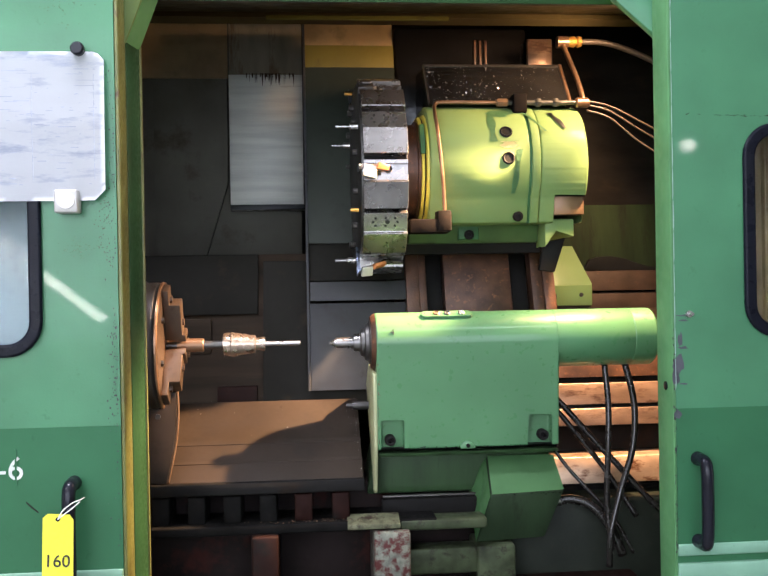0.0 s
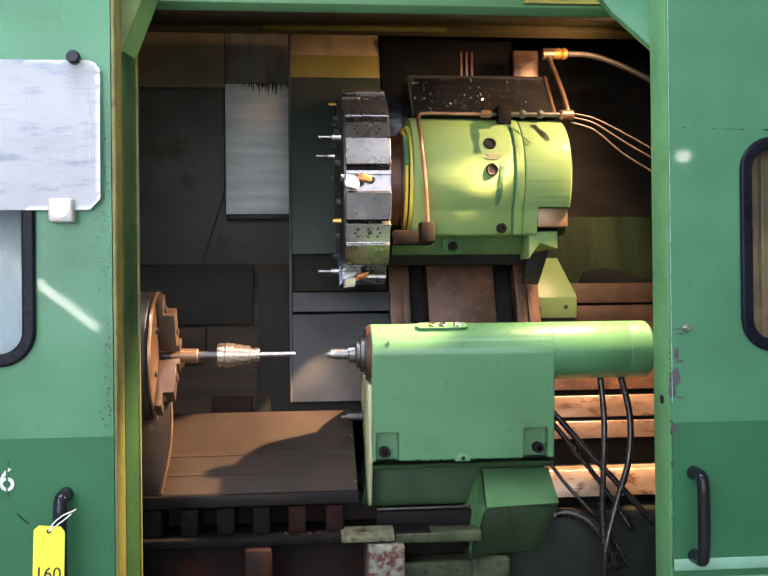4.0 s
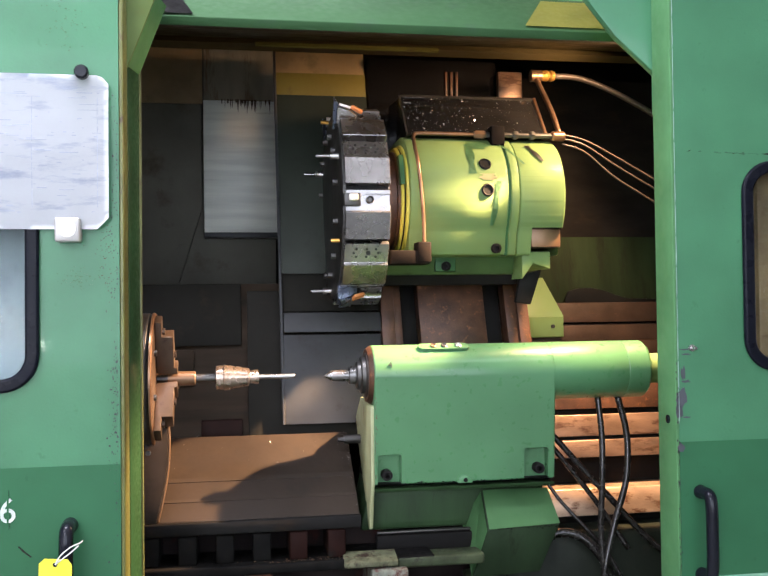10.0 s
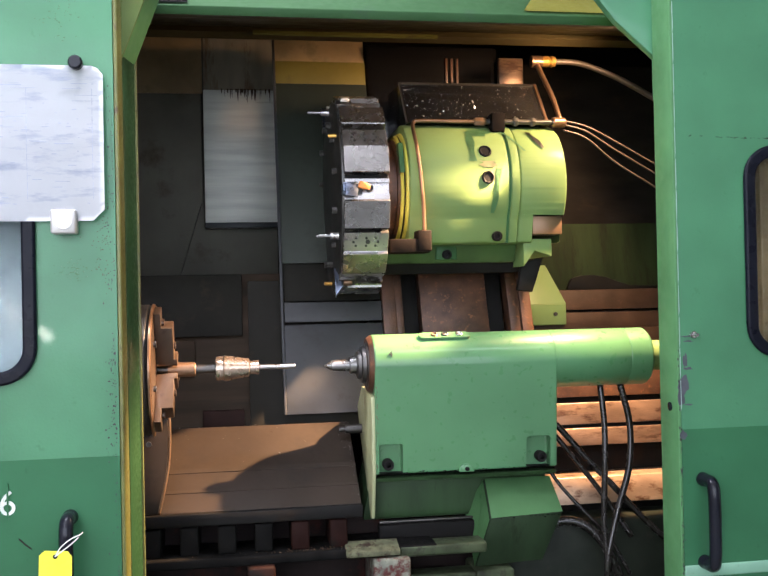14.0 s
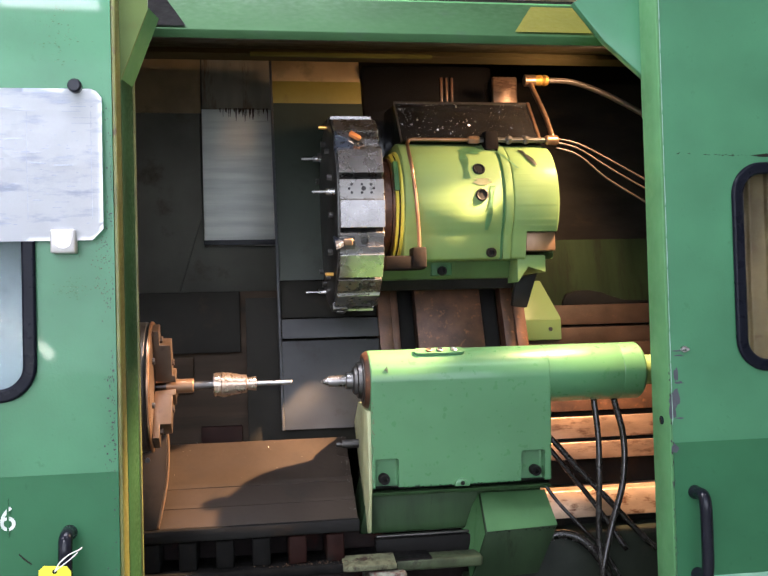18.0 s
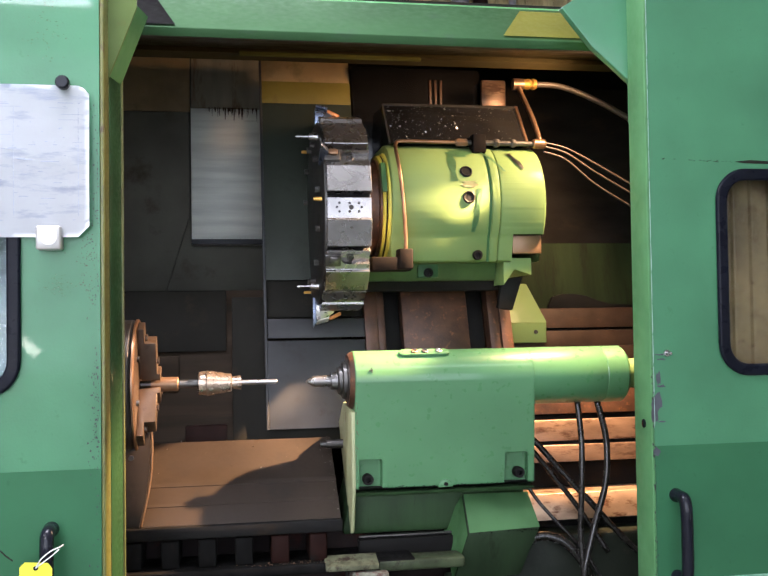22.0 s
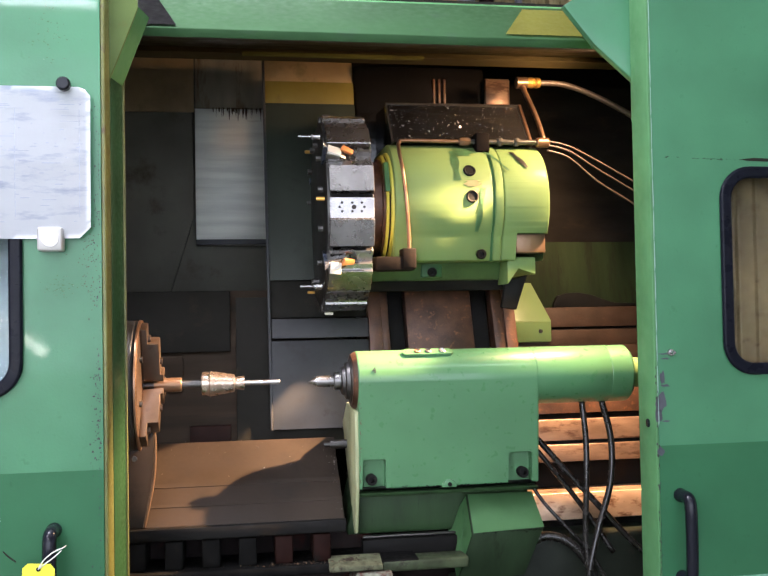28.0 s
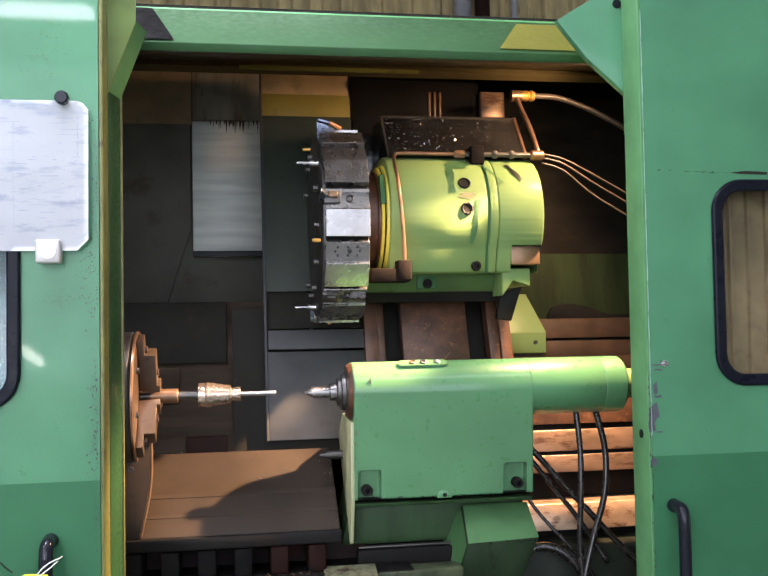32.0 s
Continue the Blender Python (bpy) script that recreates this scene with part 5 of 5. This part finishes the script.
for x0, x1, r, m_ in ((0.285, 0.315, 0.011, TAN), (0.385, 0.40, 0.012, STEELDARK), (0.43, 0.445, 0.012, STEELDARK), (0.49, 0.525, 0.013, PIPE)):
    part("fitting", lathe([(x0, r * 0.8), (x0 + 0.004, r), (x1 - 0.004, r), (x1, r * 0.8)], "x", (0, BY - 0.08, 1.728), 6 if m_ != PIPE else 14), m_, car)
part("valve_block", box(0.325, 0.36, BY - 0.10, BY - 0.06, 1.70, 1.748, 0.003), DARKRUST, car, "rusty valve block")
part("riser_pipe", tube([(0.512, BY - 0.078, 1.735), (0.507, BY - 0.04, 1.80), (0.502, BY + 0.03, 1.88), (0.50, BY + 0.06, 1.915)], 0.0068, 10), PIPE, car, "oily riser pipe")
part("elbow", lathe([(0.485, 0.016), (0.515, 0.016)], "x", (0, BY + 0.062, 1.92), 14), PIPE, car)
part("union", lathe([(0.515, 0.013), (0.530, 0.016), (0.536, 0.012), (0.542, 0.016), (0.552, 0.013)], "x", (0, BY + 0.062, 1.921), 12), BRASS, car, "brassy hose union")
part("cable", tube([(0.55, BY + 0.062, 1.921), (0.62, BY + 0.062, 1.918), (0.70, BY + 0.06, 1.892), (0.78, BY + 0.05, 1.85), (0.86, BY + 0.04, 1.80), (0.96, BY + 0.03, 1.73)], 0.0078, 10), CABLE, car, "braided grey hose")
for dz, sag in ((0.004, 0.0), (-0.006, 0.012), (-0.02, 0.03)):
    part("thin_hose", tube([(0.52, BY - 0.08, 1.728 + dz), (0.58, BY - 0.08, 1.715 + dz - sag * 0.2), (0.66, BY - 0.07, 1.68 + dz - sag), (0.76, BY - 0.06, 1.63 + dz - sag * 1.2), (0.88, BY - 0.05, 1.57 + dz - sag * 1.4), (0.98, BY - 0.05, 1.51 + dz - sag * 1.4)], 0.0024, 8), CABLE, car, "thin braided hose")

# ---------------------------------------------------------------- indexing turret
CX, CY, CZ, R = -0.0125, 0.572, 1.549, 0.250
tur = thing("tool_turret", "twelve-station steel tool turret with cutting tools", "tool turret")


def polar(r, a):
    """Station angle a, degrees upward from the front."""
    return (-r * math.cos(radians(a)), r * math.sin(radians(a)))


# outline: at each station a flat seat, then a groove and a flat land
outline = []
for k in range(12):
    c = 30 * k
    outline += [polar(R * 0.975, c - 6.4), polar(R * 0.972, c + 5.2), polar(R * 0.905, c + 5.5), polar(R * 0.905, c + 8.0), polar(R * 1.0, c + 8.4), polar(R * 1.003, c + 23.2)]
HW = 0.0525
SEAT = R * 0.970
disc = part("disc", prism(outline, -HW, HW, "x", 0.001, seg=1), TURSTEEL, tur, "machined steel turret disc")
part("face_plate", lathe([(-HW - 0.013, 0.06), (-HW - 0.013, 0.12), (-HW - 0.009, R * 0.89), (-HW - 0.004, R * 0.935), (-HW + 0.002, R * 0.935)], "x", (0, 0, 0), 48), STEELDARK, tur, "dark steel face plate")


def at_station(bm, k):
    """Local axes: x along the spindle, y tangential (up at the front), z outward."""
    a = radians(30 * k)
    m = Matrix(((1, 0, 0, 0), (0, math.sin(a), -math.cos(a), 0), (0, math.cos(a), math.sin(a), 0), (0, 0, 0, 1)))
    bmesh.ops.transform(bm, matrix=m, verts=bm.verts)
    return bm


# dark strips painted as the shade in the disc's grooves
for k in range(12):
    part("groove_shade", at_station(box(-HW + 0.002, HW - 0.002, 0.0219, 0.0312, R * 0.891, R * 0.9042), k), GREASESHADE, tur)
# odd stations: drilled seats with a boring bar or a plug that points at the chuck
for k in range(1, 12, 2):
    for x, y in ((-0.024, 0.009), (-0.024, -0.011), (0.0, 0.009), (0.0, -0.011), (0.022, 0.009), (0.022, -0.011), (0.004, -0.001), (-0.030, -0.001), (0.028, -0.001)):
        r = 0.0055 if x == 0.004 else 0.003
        part("tapped_hole", at_station(lathe([(SEAT - 0.001, r), (SEAT + 0.0016, r)], "z", (x, y, 0), 10), k), INK, tur)
    if k in (1, 5, 9):
        b = lathe([(-HW - 0.062, 0.0025), (-HW - 0.058, 0.0035), (-HW - 0.030, 0.0035), (-HW - 0.029, 0.008), (-HW - 0.014, 0.008), (-HW, 0.012)], "x", (0, 0, SEAT - 0.03), 16)
        part("boring_bar", at_station(b, k), STEEL, tur, "thin steel boring bar")
    if k in (3, 7, 11):
        part("brass_plug", at_station(lathe([(-HW - 0.030, 0.004), (-HW - 0.026, 0.005), (-HW - 0.01, 0.005)], "x", (0, 0.02, SEAT - 0.022), 10), k), BRASS, tur, "brass coolant plug")
shav = bmesh.new()
vrng = random.Random(31)
for i in range(200):
    k, a = vrng.randrange(12), vrng.uniform(-6, 5) if i % 3 else vrng.uniform(9, 23)
    rr = (R * 0.9725 if i % 3 else R * 1.0) + 0.0008
    py, pz = polar(rr / math.cos(radians(a if i % 3 else a - 15.8)) * (math.cos(radians(6)) if i % 3 else math.cos(radians(7.4))), 30 * k + a)
    c = Vector((vrng.uniform(-HW * 0.9, HW * 0.9), py, pz))
    s = vrng.uniform(0.0005, 0.0016)
    vs = [shav.verts.new(c + Vector((vrng.uniform(-1, 1), vrng.uniform(-1, 1), vrng.uniform(-1, 1))) * s) for _ in range(4)]
    for q in ((0, 1, 2), (0, 2, 3), (0, 3, 1), (1, 3, 2)):
        shav.faces.new([vs[j] for j in q])
tagged(part("metal_chips", shav, STEELDARK, tur, "scattered metal chips"), kind="stuff")
# even stations: milled slots open to the rear, a square tool pocket towards the chuck, and a clamp screw
slots = bmesh.new()
for k in range(0, 12, 2):
    join(slots, at_station(prism(rounded(-0.016, 0.075, -0.013, 0.013, 0.0125, 5), SEAT - 0.014, SEAT + 0.03, "z"), k))
    join(slots, at_station(box(-HW - 0.01, -0.022, -0.017, 0.014, SEAT - 0.026, SEAT + 0.03), k))
cut(disc, slots)
for k in range(0, 12, 2):
    part("pocket_floor", at_station(box(-HW + 0.001, -0.0225, -0.0165, 0.0135, SEAT - 0.030, SEAT - 0.0255), k), GREASESHADE, tur, "dark tool pocket floor")
    part("pocket_screw", at_station(lathe([(SEAT - 0.015, 0.009), (SEAT - 0.005, 0.009), (SEAT - 0.004, 0.0075), (SEAT - 0.008, 0.005)], "z", (0.006, 0.0, 0), 14), k), STEELDARK, tur, "dark clamp screw")


def cutter(k, insert, holder, clamp, size, lean):
    """A tool holder that stands out of the pocket towards the chuck side, with its insert and clamp."""
    t = part("tool_holder", at_station(prism([(-HW - 0.006, SEAT - 0.02), (-0.012, SEAT - 0.02), (-0.012, SEAT + 0.010), (-0.030, SEAT + 0.022), (-HW - 0.006, SEAT + 0.030)], -0.016, 0.010, "y", 0.002), k), holder, tur, "square-shank tool holder")
    ins = prism([(-size, -size * 0.75), (size * 0.9, -size), (size, size * 0.8), (-size * 0.8, size)], -0.003, 0.003, "z", 0.0006)
    bmesh.ops.transform(ins, matrix=Matrix.Translation((-HW + 0.012, -0.008, SEAT + 0.030)) @ Matrix.Rotation(radians(lean), 4, "X") @ Matrix.Rotation(radians(16), 4, "Y"), verts=ins.verts)
    part("insert", at_station(ins, k), insert, t, "pale square insert")
    cl = prism([(-0.020, -0.006), (0.012, -0.010), (0.016, 0.002), (-0.012, 0.010)], 0, 0.009, "z", 0.002)
    bmesh.ops.transform(cl, matrix=Matrix.Translation((-0.010, 0.004, SEAT + 0.014)) @ Matrix.Rotation(radians(25), 4, "Y"), verts=cl.verts)
    part("clamp", at_station(cl, k), clamp, t, "brassy clamp finger")


# stations run downward at the front: each next tool sits below the one before
cutter(0, INSERTW, STEEL, ORANGE, 0.017, -20)
cutter(10, INSERTW, STEEL, ORANGE, 0.015, -20)
cutter(6, INSERTB, INSERTB, ORANGE, 0.016, -10)
for k, m_ in ((8, INSERTW), (4, TAN), (2, STEELDARK)):
    blkp = part("tool_block", at_station(box(-HW - 0.004, -0.018, -0.016, 0.014, SEAT - 0.02, SEAT + 0.008, 0.002), k), STEELDARK, tur, "dark tool block")
    part("wedge", at_station(box(-0.046, -0.024, -0.004, 0.012, SEAT + 0.008, SEAT + 0.016, 0.003), k), m_, blkp)
for k in (0, 4, 10):
    part("blade", at_station(prism([(-HW - 0.014, SEAT - 0.03), (-HW - 0.004, SEAT - 0.03), (-HW + 0.006, SEAT + 0.020), (-HW - 0.014, SEAT + 0.048)], -0.004, 0.008, "y", 0.001), k), INSERTB, tur, "blued tool blade")
for k in range(12):
    a = 30 * k + 15
    py, pz = polar(R * 0.715, a)
    part("clamp_bolt", lathe([(-HW - 0.022, 0.008), (-HW - 0.010, 0.008)], "x", (0, py, pz), 8), STEELDARK, tur)

# the carriage and its turret are one size larger and stand a little deeper than drawn above
GROW, FROM = 1.018, Vector((-0.29, -1.745, 1.296))


def enlarge(top, about):
    m = Matrix.Translation(about) @ Matrix.Scale(GROW, 4) @ Matrix.Translation(-about)
    for ob in top.children_recursive:
        ob.data.transform(m)


enlarge(car, FROM)
enlarge(tur, Vector((0, 0, 0)))
CX, CY, CZ = FROM + GROW * (Vector((CX, CY, CZ)) - FROM)

# ---------------------------------------------------------------- work lamp
wl = thing("work_lamp", "small halogen work lamp inside the enclosure", "lamp", m=look(LAMP, LAMP_AIM))
part("reflector", lathe([(0.06, 0.014), (0.045, 0.026), (0.030, 0.030), (0.033, 0.027), (0.05, 0.012)], "z", (0, 0, 0), 24), STEELDARK, wl)
part("bulb", lathe([(0.034, 0.005), (0.046, 0.008), (0.049, 0.006)], "z", (0, 0, 0), 12), BULB, wl)
part("stalk", lathe([(0.055, 0.008), (0.20, 0.008)], "z", (0, 0, 0), 12), STEELDARK, wl)

# ---------------------------------------------------------------- what moves
SHIFT = [(0.0, 0.033), (0.3, 0.029), (0.5, 0.0235), (0.8, 0.008), (0.95, 0.002), (1.1, 0.0)]
TURN = [(0.0, 0), (4.55, 0), (4.75, 6), (5.0, 22), (5.5, 55), (5.8, 72), (6.0, 85.5), (6.2, 97), (6.4, 105.5), (6.6, 111), (6.8, 116.5), (7.0, 120), (11.32, 120), (11.4, 124), (11.5, 131), (11.6, 137),
        (11.8, 148), (12.0, 157.5), (12.2, 166.5), (12.4, 171.5), (12.7, 177), (13.0, 180), (17.35, 180), (17.4, 181), (17.5, 185), (17.6, 193), (17.7, 200), (17.8, 206), (18.0, 220), (18.2, 232),
        (18.4, 246), (18.6, 257), (18.9, 266), (19.2, 270), (23.1, 270), (23.2, 272), (23.3, 277), (23.4, 286), (23.6, 301), (23.8, 314), (24.0, 327), (24.2, 337.5), (24.4, 352.5), (24.6, 365), (24.8, 377),
        (25.0, 382), (25.3, 387), (25.6, 390), (29.78, 390), (30.0, 380), (30.2, 368), (30.4, 357), (30.6, 342), (30.8, 327.5), (31.2, 305), (31.6, 277), (32.0, 252)]
TURN0 = -1.6


def motions():
    walk(car, [(t, pose(s, 0, 0)) for t, s in SHIFT] + [(32.0, pose(0, 0, 0))])
    times = sorted({t for t, _ in SHIFT} | {t for t, _ in TURN})
    rows = []
    for t in times:
        s = np.interp(t, [a for a, _ in SHIFT], [b for _, b in SHIFT])
        a = np.interp(t, [a for a, _ in TURN], [b for _, b in TURN])
        rows.append((t, Matrix.Translation((CX + s, CY, CZ)) @ Matrix.Rotation(-radians(a + TURN0), 4, "X")))
    walk(tur, rows)


motions()
